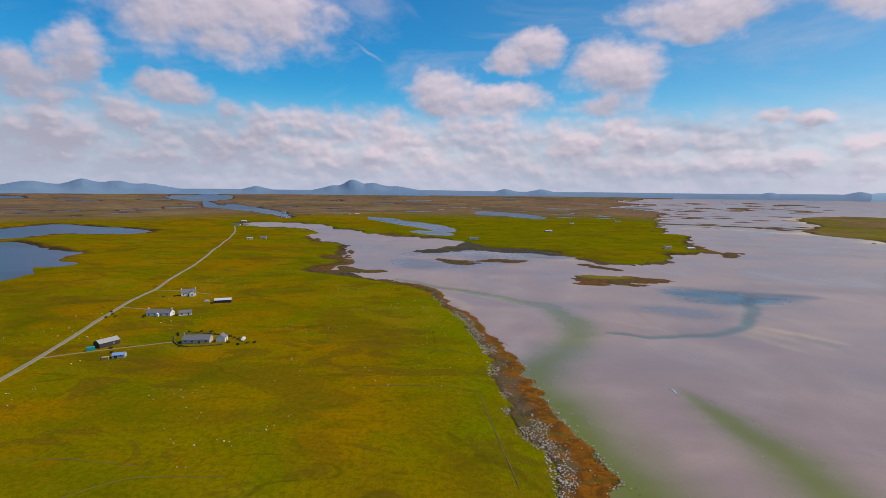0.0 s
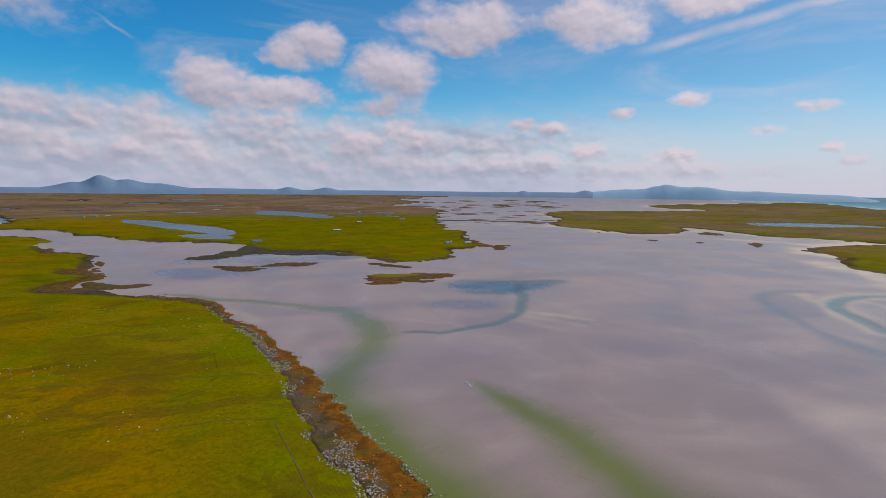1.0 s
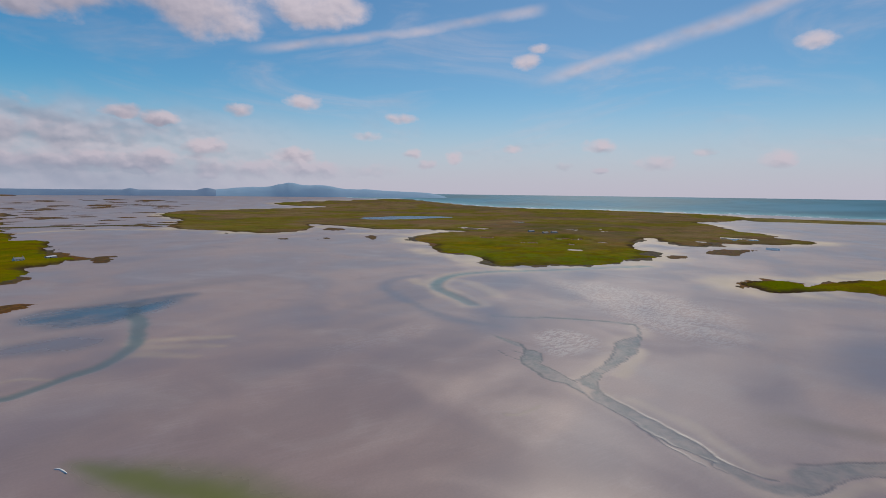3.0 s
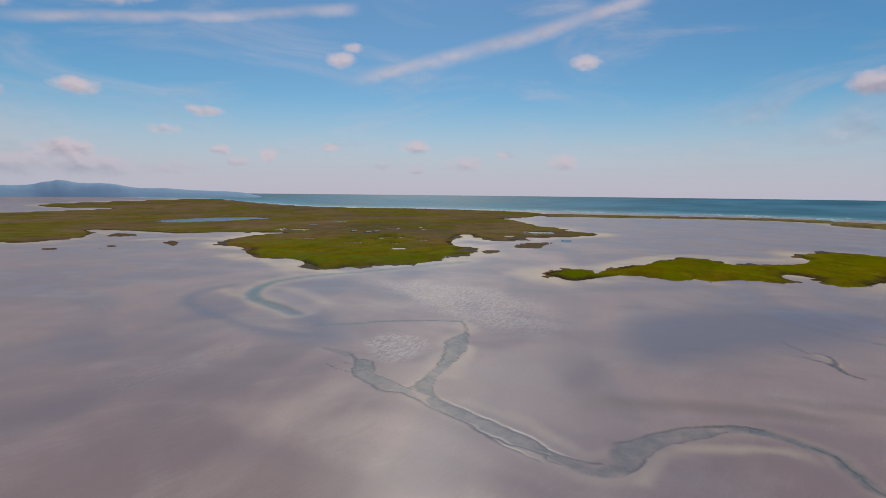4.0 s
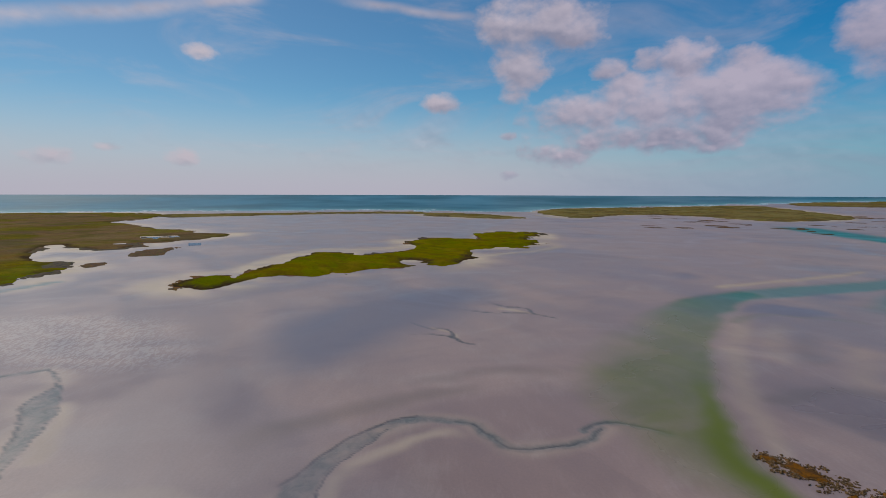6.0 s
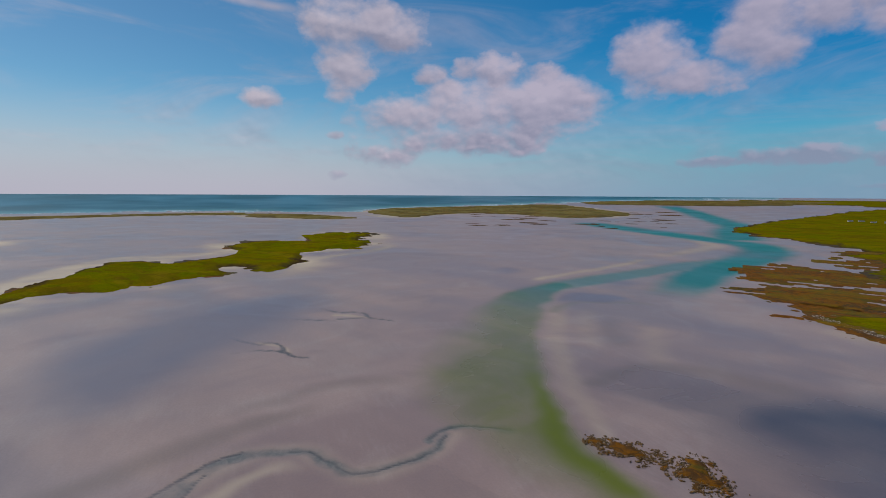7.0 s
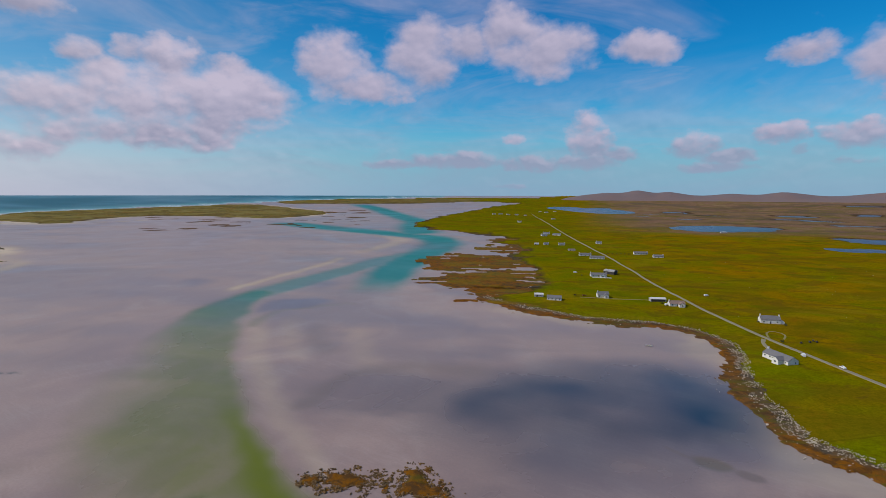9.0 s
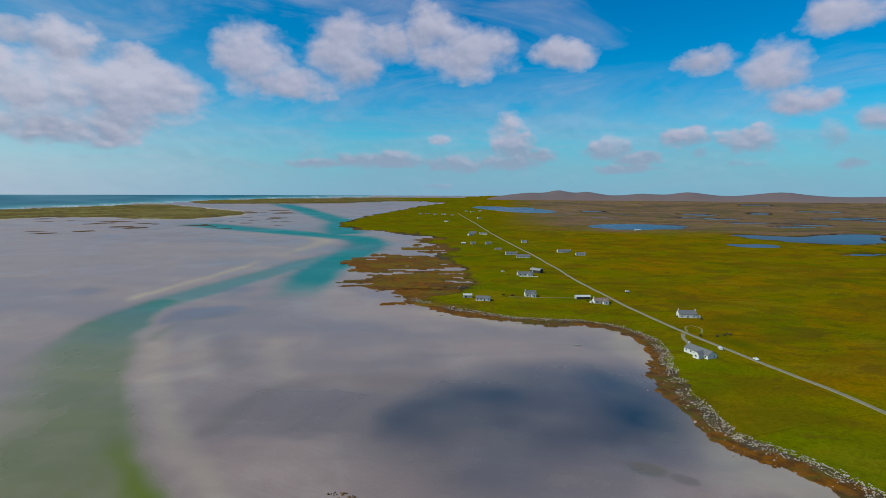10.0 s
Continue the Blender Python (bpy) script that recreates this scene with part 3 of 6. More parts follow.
def make_land():
    mat, g, p = material("machair_grass")
    pos = g.place
    big = g.noise(pos, 0.014, 4.0, 0.6, 0.8)
    mid = g.noise(g.v("MULTIPLY", pos, (1, 0.7, 1)), 0.045, 5.0, 0.62, 0.6)
    fine = g.noise(pos, 0.6, 5.0, 0.7)
    col = g.mix(g.step(big, 0.36, 0.62), (0.320, 0.156, 0.0008), (0.220, 0.165, 0.0006))
    col = g.mix(g.step(mid, 0.48, 0.70, 0.0, 0.6), col, (0.135, 0.165, 0.0008))
    col = g.mix(g.step(mid, 0.42, 0.28, 0.0, 0.6), col, (0.300, 0.108, 0.004))
    lush = g.m("MULTIPLY", g.attr("lush"), g.step(mid, 0.2, 0.6, 0.5, 1.0))
    col = g.mix(lush, col, (0.130, 0.165, 0.0005))
    for k, (lo, hi, amount, tint) in enumerate(((0.50, 0.64, 0.5, (0.085, 0.125, 0.002)), (0.50, 0.62, 0.55, (0.150, 0.082, 0.006)), (0.54, 0.66, 0.4, (0.300, 0.205, 0.010)), (0.55, 0.60, 0.45, (0.120, 0.060, 0.010)))):
        plot = g.noise(g.v("MULTIPLY_ADD", pos, (0.6, 1.0, 0), (310.0 * k + 70, 170.0 * k, 0)), 0.018 if k < 3 else 0.05, 5.0, 0.58, 1.0)
        col = g.mix(g.step(plot, lo, hi, 0.0, amount), col, tint)
    # old banks and ditches wander over the pasture
    ditch = g.m("ABSOLUTE", g.m("SUBTRACT", g.noise(g.v("MULTIPLY", pos, (0.5, 1.0, 0)), 0.016, 2.0, 0.4, 0.5), 0.5))
    col = g.mix(g.m("MULTIPLY", g.step(ditch, 0.0, 0.006, 0.5, 0.0), g.step(mid, 0.42, 0.6)), col, (0.070, 0.048, 0.004))
    clump = g.noise(g.v("MULTIPLY", pos, (0.55, 1.0, 1)), 0.13, 5.0, 0.68, 0.8)
    col = g.mix(g.step(clump, 0.52, 0.68, 0.0, 0.45), col, (0.100, 0.100, 0.0012))
    col = g.mix(g.step(clump, 0.44, 0.30, 0.0, 0.45), col, (0.235, 0.150, 0.004))
    moor = g.attr("moor")
    heath = g.mix(g.step(mid, 0.35, 0.65), (0.225, 0.116, 0.096), (0.285, 0.162, 0.118))
    heath = g.mix(g.step(big, 0.48, 0.64, 0.0, 0.5), heath, (0.195, 0.150, 0.030))
    heath = g.mix(g.step(g.noise(g.v("MULTIPLY", pos, (0.5, 1, 1)), 0.006, 5.0, 0.65, 1.0), 0.52, 0.62, 0.0, 0.7), heath, (0.110, 0.072, 0.070))
    belt = g.noise(g.v("MULTIPLY_ADD", pos, (1, 1, 0), (900.0, 400.0, 0)), 0.0035, 7.0, 0.68, 0.8)
    heath = g.mix(g.step(belt, 0.50, 0.60, 0.0, 0.75), heath, (0.120, 0.088, 0.085))
    heath = g.mix(g.step(belt, 0.44, 0.36, 0.0, 0.7), heath, (0.300, 0.205, 0.120))
    heath = g.mix(g.step(g.noise(g.v("MULTIPLY_ADD", pos, (1, 1, 0), (100.0, 700.0, 0)), 0.006, 6.0, 0.65, 0.8), 0.54, 0.62, 0.0, 0.4), heath, (0.150, 0.125, 0.020))
    col = g.mix(moor, col, heath)
    tuft = g.noise(pos, 2.2, 3.0, 0.7)
    streak = g.noise(g.v("MULTIPLY", pos, (0.12, 0.5, 1)), 1.0, 4.0, 0.65, 1.0)
    col = g.mix(g.step(fine, 0.30, 0.62, 0.5, 0.0), col, (0.060, 0.062, 0.001))
    col = g.mix(g.step(tuft, 0.35, 0.7, 0.4, 0.0), col, (0.075, 0.060, 0.001))
    col = g.mix(g.step(streak, 0.60, 0.75, 0.0, 0.45), col, (0.095, 0.072, 0.002))
    col = g.mix(g.step(g.noise(pos, 0.009, 4.0, 0.6, 1.2), 0.56, 0.70, 0.0, 0.6), col, (0.075, 0.078, 0.002))
    bare = g.m("MULTIPLY", g.attr("edge"), g.step(g.noise(pos, 0.25, 4.0, 0.65), 0.30, 0.48))
    col = g.mix(bare, col, (0.045, 0.026, 0.016))
    dune = g.m("MULTIPLY", g.attr("dune"), g.step(mid, 0.3, 0.6))
    col = g.mix(dune, col, g.mix(g.step(g.noise(pos, 0.008, 6.0, 0.7, 1.0), 0.44, 0.58), (0.215, 0.185, 0.075), (0.085, 0.075, 0.035)))
    g.put(p.inputs["Base Color"], col)
    p.inputs["Roughness"].default_value = 0.95
    p.inputs["Specular IOR Level"].default_value = 0.0
    bump(g, p, g.m("ADD", g.m("MULTIPLY", fine, 0.6), mid), 0.3, 0.8)
    return mat


def make_weed():
    mat, g, p = material("shore_weed")
    pos = g.place
    a = g.noise(pos, 0.22, 5.0, 0.65, 0.8)
    b = g.noise(pos, 1.7, 4.0, 0.7)
    col = g.mix(g.step(a, 0.40, 0.58), (0.052, 0.036, 0.020), (0.175, 0.072, 0.006))
    col = g.mix(g.attr("orange"), col, g.mix(g.step(a, 0.40, 0.62), (0.120, 0.045, 0.004), (0.235, 0.082, 0.003)))
    col = g.mix(g.step(b, 0.45, 0.75, 0.0, 0.6), col, (0.035, 0.024, 0.014))
    col = g.mix(g.m("MULTIPLY", g.attr("gravel"), g.step(b, 0.35, 0.6, 0.9, 0.4)), col, (0.105, 0.080, 0.052))
    col = g.mix(g.attr("dark"), col, g.mix(g.step(a, 0.35, 0.65), (0.030, 0.030, 0.024), (0.060, 0.060, 0.045)))
    col = g.mix(g.step(g.noise(g.v("MULTIPLY", pos, (0.3, 1, 1)), 0.12, 4.0, 0.6, 1.0), 0.52, 0.62, 0.0, 0.7), col, (0.085, 0.075, 0.010))
    col = g.mix(g.attr("olive"), col, (0.165, 0.125, 0.004))
    g.put(p.inputs["Base Color"], col)
    p.inputs["Specular IOR Level"].default_value = 0.04
    p.inputs["Roughness"].default_value = 0.8
    bump(g, p, g.m("ADD", a, b), 0.7, 0.4)
    return mat


def make_water(name, deep, rough, scale):
    mat, g, p = material(name)
    w = g.noise(g.v("MULTIPLY", g.place, (1, 0.5, 1)), scale, 4.0, 0.6, 0.5)
    wide = g.noise(g.place, scale * 0.03, 3.0)
    col = g.mix(g.step(wide, 0.35, 0.65), deep, tuple(c * 0.75 for c in deep))
    reed = g.noise(g.v("MULTIPLY", g.place, (0.4, 1, 1)), scale * 0.6, 5.0, 0.6, 1.0)
    if scale < 0.05:
        col = g.mix(g.step(reed, 0.48, 0.6, 0.0, 0.75), col, (0.035, 0.045, 0.055))
    col = g.mix(g.m("MULTIPLY", g.attr("shallow"), 0.6), col, (0.13, 0.33, 0.33))
    surf = g.m("MULTIPLY", g.attr("surf"), g.step(g.noise(g.place, 0.08, 4.0, 0.7), 0.42, 0.6))
    g.put(p.inputs["Base Color"], g.mix(surf, col, (0.72, 0.74, 0.74)))
    g.put(p.inputs["Roughness"], g.step(wide, 0.3, 0.7, rough, rough * 1.6))
    p.inputs["IOR"].default_value = 1.33
    p.inputs["Specular IOR Level"].default_value = 0.18 if scale > 0.05 else 0.16
    bump(g, p, w, 0.12, 0.2)
    return mat


def make_plain(name, a, b, scale, rough=0.8, metal=0.0, relief=0.2, depth=0.02):
    mat, g, p = material(name)
    loc = g.node("ShaderNodeTexCoord").outputs["Object"]
    n = g.noise(loc, scale, 5.0, 0.65)
    big = g.noise(loc, scale * 0.15, 3.0, 0.6)
    col = g.mix(g.step(n, 0.3, 0.7), a, b)
    col = g.mix(g.step(big, 0.5, 0.75, 0.0, 0.35), col, tuple(0.6 * v for v in a))
    rnd = g.node("ShaderNodeObjectInfo").outputs["Random"]
    col = g.mix(g.m("MULTIPLY", rnd, 0.16), col, tuple(0.7 * v for v in b))
    g.put(p.inputs["Base Color"], col)
    p.inputs["Roughness"].default_value = rough
    p.inputs["Metallic"].default_value = metal
    bump(g, p, n, relief, depth)
    return mat


SAND, LAND, WEED = make_sand(), make_land(), make_weed()
SEA = make_water("sea_water", (0.026, 0.150, 0.195), 0.3, 0.06)
LOCH = make_water("loch_water", (0.050, 0.085, 0.145), 0.22, 0.02)
ROADTOP = make_plain("worn_asphalt", (0.21, 0.175, 0.10), (0.29, 0.25, 0.16), 1.2, 0.9)
TRACK = make_plain("beaten_track", (0.20, 0.165, 0.05), (0.26, 0.21, 0.08), 0.8, 0.95)
# blue base colours of these two carry the distance haze
HILL = make_plain("far_hill_haze_blue", (0.13, 0.21, 0.32), (0.16, 0.24, 0.34), 0.006, 1.0, 0.0, 0.6, 8.0)
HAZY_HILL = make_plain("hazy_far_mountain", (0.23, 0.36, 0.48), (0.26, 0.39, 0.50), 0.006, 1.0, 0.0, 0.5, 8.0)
HEATH_HILL = make_plain("heath_hill", (0.190, 0.125, 0.115), (0.165, 0.125, 0.130), 0.008, 1.0, 0.0, 0.6, 6.0)

WHITEWASH = make_plain("whitewashed_harling", (0.70, 0.68, 0.64), (0.82, 0.80, 0.76), 3.0, 0.9)
GREY_HARL = make_plain("grey_harling", (0.40, 0.38, 0.36), (0.48, 0.46, 0.43), 3.0, 0.9)
DARK_BOARD = make_plain("dark_timber", (0.035, 0.03, 0.028), (0.06, 0.05, 0.045), 4.0, 0.8)
SLATE = make_plain("grey_slate", (0.13, 0.125, 0.135), (0.19, 0.18, 0.185), 5.0, 0.7)
BROWN_TILE = make_plain("brown_roof_tile", (0.20, 0.13, 0.11), (0.26, 0.18, 0.155), 5.0, 0.8)
TIN = make_plain("pale_sheet_metal", (0.55, 0.53, 0.52), (0.66, 0.63, 0.62), 2.0, 0.5)
GREY_TIN = make_plain("grey_sheet_metal", (0.32, 0.30, 0.28), (0.42, 0.39, 0.36), 2.0, 0.55)
BLUE_TIN = make_plain("blue_sheet_metal", (0.16, 0.28, 0.50), (0.22, 0.36, 0.58), 2.0, 0.5)
TEAL_PAINT = make_plain("turquoise_paint", (0.01, 0.30, 0.27), (0.02, 0.38, 0.33), 2.0, 0.5)
GLASS = make_plain("dark_window_glass", (0.02, 0.025, 0.03), (0.035, 0.04, 0.05), 1.0, 0.08, 0.0, 0.0)
STONE = make_plain("grey_shore_stone", (0.30, 0.24, 0.19), (0.60, 0.50, 0.40), 2.5, 0.9, 0.0, 0.5, 0.05)
PALE_SPECK = make_plain("pale_field_speck", (0.36, 0.32, 0.18), (0.54, 0.49, 0.30), 2.5, 0.9, 0.0, 0.5, 0.05)
STRAW = make_plain("dry_hay", (0.33, 0.24, 0.08), (0.42, 0.31, 0.12), 3.0, 0.95, 0.0, 0.6, 0.1)
LEAF = make_plain("bush_leaf", (0.035, 0.045, 0.010), (0.060, 0.070, 0.015), 1.5, 0.8)
BARK = make_plain("bush_stem", (0.06, 0.045, 0.03), (0.09, 0.07, 0.05), 4.0, 0.9)
RUST = make_plain("rusty_paint", (0.26, 0.09, 0.02), (0.36, 0.14, 0.04), 3.0, 0.8)
WRAP = make_plain("black_bale_wrap", (0.03, 0.03, 0.03), (0.05, 0.05, 0.05), 2.0, 0.35)
CAR_PAINT = make_plain("white_car_paint", (0.75, 0.75, 0.75), (0.80, 0.80, 0.80), 0.5, 0.3, 0.0, 0.0)
TYRE = make_plain("black_rubber", (0.02, 0.02, 0.02), (0.03, 0.03, 0.03), 5.0, 0.85)
TURF = make_plain("worn_turf", (0.110, 0.080, 0.003), (0.160, 0.110, 0.004), 2.0, 0.95, 0.0, 0.5, 0.05)
PEAT = make_plain("dark_turf", (0.085, 0.062, 0.006), (0.120, 0.085, 0.008), 2.0, 0.95, 0.0, 0.6, 0.1)
WEED_CLUMP = make_plain("bladder_weed", (0.060, 0.032, 0.006), (0.200, 0.095, 0.010), 0.35, 0.6, 0.0, 0.6, 0.15)

# ---------------------------------------------------------------- ground
CENTRE = np.array((0.0, -15.0))


def lift(r):
    """Far ground swells gently towards the horizon."""
    return 59.3 * np.clip((r - 1900.0) / 1367.0, 0, 1) ** 1.5


def hash2(i, j, seed):
    h = (i * 374761393 + j * 668265263 + seed * 974634221) & 0xFFFFFFFF
    h = ((h ^ (h >> 13)) * 1274126177) & 0xFFFFFFFF
    return ((h ^ (h >> 16)) & 0xFFFF) / 65535.0


def value_noise(x, y, seed=0):
    i, j = np.floor(x).astype(np.int64), np.floor(y).astype(np.int64)
    u, v = x - i, y - j
    u, v = u * u * (3 - 2 * u), v * v * (3 - 2 * v)
    a, b = hash2(i, j, seed), hash2(i + 1, j, seed)
    c, d = hash2(i, j + 1, seed), hash2(i + 1, j + 1, seed)
    return (a * (1 - u) + b * u) * (1 - v) + (c * (1 - u) + d * u) * v


def fbm(x, y, octaves=4, seed=0):
    """Fractal noise about zero, within -1 to 1."""
    out, amp, tot = np.zeros_like(x, dtype=float), 1.0, 0.0
    for k in range(octaves):
        out += amp * (value_noise(x * 2 ** k, y * 2 ** k, seed + k) - 0.5) * 2
        tot += amp
        amp *= 0.55
    return out / tot


def ease(v, lo, hi):
    t = np.clip((v - lo) / (hi - lo), 0, 1)
    return t * t * (3 - 2 * t)


def rounded(line, closed=False, times=1):
    """Corner cutting: turns the plan's corners into curves."""
    p = np.array(line, float)
    for _ in range(times):
        q = np.roll(p, -1, 0) if closed else p[1:]
        a = p if closed else p[:-1]
        mid = np.stack([0.75 * a + 0.25 * q, 0.25 * a + 0.75 * q], 1).reshape(-1, 2)
        p = mid if closed else np.vstack([p[:1], mid, p[-1:]])
    return p


def edge_distance(x, y, pts, closed):
    """Distance to a line of points, how far along it (0 to 1), and whether inside (closed lines)."""
    best, where, inside = np.full(x.shape, 1e12), np.zeros(x.shape), np.zeros(x.shape, bool)
    a = pts
    b = np.roll(pts, -1, 0) if closed else pts[1:]
    n = len(b)
    for k in range(n):
        (ax, ay), (bx, by) = a[k], b[k]
        dx, dy = bx - ax, by - ay
        t = np.clip(((x - ax) * dx + (y - ay) * dy) / max(dx * dx + dy * dy, 1e-9), 0, 1)
        d = (x - ax - t * dx) ** 2 + (y - ay - t * dy) ** 2
        near = d < best
        best = np.where(near, d, best)
        if closed:
            cross = ((ay > y) != (by > y)) & (x < dx * (y - ay) / (dy if abs(dy) > 1e-9 else 1e-9) + ax)
            inside ^= cross
        else:
            where = np.where(near, (k + t) / n, where)
    return np.sqrt(best), where, inside


def shape_field(x, y, outline, reach=60.0):
    """Metres inside an outline (negative outside, no further than reach)."""
    out = np.full(x.shape, -reach)
    box = (x > outline[:, 0].min() - reach) & (x < outline[:, 0].max() + reach) & (y > outline[:, 1].min() - reach) & (y < outline[:, 1].max() + reach)
    d, _, ins = edge_distance(x[box], y[box], outline, True)
    out[box] = np.where(ins, d, -d)
    return out


def stroke(x, y, line, w0, w1, soft=0.35, fade=0.0, tail=0.0):
    """A soft-edged band along a line, its half width running from w0 to w1."""
    p = rounded(line, False, 2)
    out = np.zeros(x.shape)
    reach = max(w0, w1) * 1.2
    box = (x > p[:, 0].min() - reach) & (x < p[:, 0].max() + reach) & (y > p[:, 1].min() - reach) & (y < p[:, 1].max() + reach)
    d, s, _ = edge_distance(x[box], y[box], p, False)
    w = w0 + (w1 - w0) * s
    v = 1 - ease(d / w, soft, 1.0)
    if fade:
        v = v * ease(s, 0, fade)
    if tail:
        v = v * ease(1 - s, 0, tail)
    out[box] = v
    return out


def rings(step_az, step_rows, fine_from=64.0):
    """Headings and radii of a sheet that is fine where the view is, coarse behind it."""
    az = np.concatenate([np.arange(-50, 224, step_az), np.arange(224, 310, 2.0), [310.0]])
    r = np.concatenate([np.arange(0.02, 62, 2.4), 1 / np.arange(1 / fine_from, 1 / 1000.0, -step_rows / 66000.0), 1 / np.arange(1 / 1000.0, 1 / 3267.0, -0.7 / 66000.0), [3267.0]])
    a = np.radians(az)[None, :]
    x, y = CENTRE[0] + r[:, None] * np.sin(a), CENTRE[1] + r[:, None] * np.cos(a)
    return x, y, np.broadcast_to(r[:, None], x.shape)


def sheet(name, x, y, z, keep, mat, attrs=None):
    """One mesh of a ring grid: the faces that touch a kept point."""
    nr, na = x.shape
    idx = np.arange(nr * na).reshape(nr, na)
    any4 = keep[:-1, :-1] | keep[1:, :-1] | keep[:-1, 1:] | keep[1:, 1:]
    quads = np.stack([idx[:-1, :-1], idx[:-1, 1:], idx[1:, 1:], idx[1:, :-1]], -1)[any4][:, ::-1]
    used = np.unique(quads)
    remap = np.full(nr * na, -1)
    remap[used] = np.arange(len(used))
    quads = remap[quads]
    me = bpy.data.meshes.new(name)
    me.vertices.add(len(used))
    co = UNIT * np.stack([x.ravel()[used], y.ravel()[used], z.ravel()[used]], -1)
    me.vertices.foreach_set("co", co.astype(np.float32).ravel())
    me.loops.add(quads.size)
    me.loops.foreach_set("vertex_index", quads.astype(np.int32).ravel())
    me.polygons.add(len(quads))
    me.polygons.foreach_set("loop_start", np.arange(0, quads.size, 4, dtype=np.int32))
    me.update(calc_edges=True)
    me.polygons.foreach_set("use_smooth", np.ones(len(quads), bool))
    for key, val in (attrs or {}).items():
        me.attributes.new(key, "FLOAT", "POINT").data.foreach_set("value", val.ravel()[used].astype(np.float32))
    me.materials.append(mat)
    me.update()
    return new(name, me)


MAIN = rounded(NORTH_COAST + INLET + NEAR_SHORE + [(-18, 50), (-26, 10), (-38, -42), (-52, -94), (-65, -138)] + BAY_SHORE + SOUTH_COAST
               + [(-300, -3800), (-3800, -3800), (-3800, 3800), (1900, 3800)], True)
EAST = rounded(EAST_SHORE[1:] + EAST_POINT[17:] + EAST_OUTER, True)
ISLE = rounded(ISLAND_WEST + ISLAND_EAST + ISLAND_SOUTH, True)
SPIT, POINT, DUNES = rounded(DUNE_SPIT, True), rounded(DUNE_POINT, True), rounded(FAR_DUNES, True)
OPEN_SEA = np.array([(1750, 3000)] + SEA_SHORE + [(470, -3800), (3800, -3800), (3800, 3800), (2300, 3800)], float)
LOCHS = [LOCH_WEST, LOCH_NEAR, LOCH_B, LOCH_D, LOCH_C, LOCH_N1, LOCH_N2, LOCH_S1, LOCH_S2, LOCH_S3, LOCH_S4, LOCH_S5, LOCH_S6, LOCH_E1]


def add_oval(x, y, field, oval, rough, seed):
    """Merge a ragged oval into a field of metres inside, touching only the ground near it."""
    reach = 30.0
    box = (x > oval[:, 0].min() - reach) & (x < oval[:, 0].max() + reach) & (y > oval[:, 1].min() - reach) & (y < oval[:, 1].max() + reach)
    bx, by = x[box], y[box]
    d, _, ins = edge_distance(bx, by, oval, True)
    field[box] = np.maximum(field[box], np.where(ins, d, -d) + rough * fbm(bx / (3 * rough), by / (3 * rough), 3, seed))


def rough_edge(x, y, amp=1.0):
    far = 1 + ease(np.hypot(x, y), 250, 700)
    fingers = ease(-y, 395, 440) * ease(y, -780, -700) * ease(x, -10, 40)
    return amp * (24.0 * fingers * fbm(x / 70, y / 13, 4, 91) + 5.0 * (far - 0.3) ** 3 * fbm(x / 45, y / 45, 4, 5) + 3.0 * far * fbm(x / 9, y / 9, 3, 9))


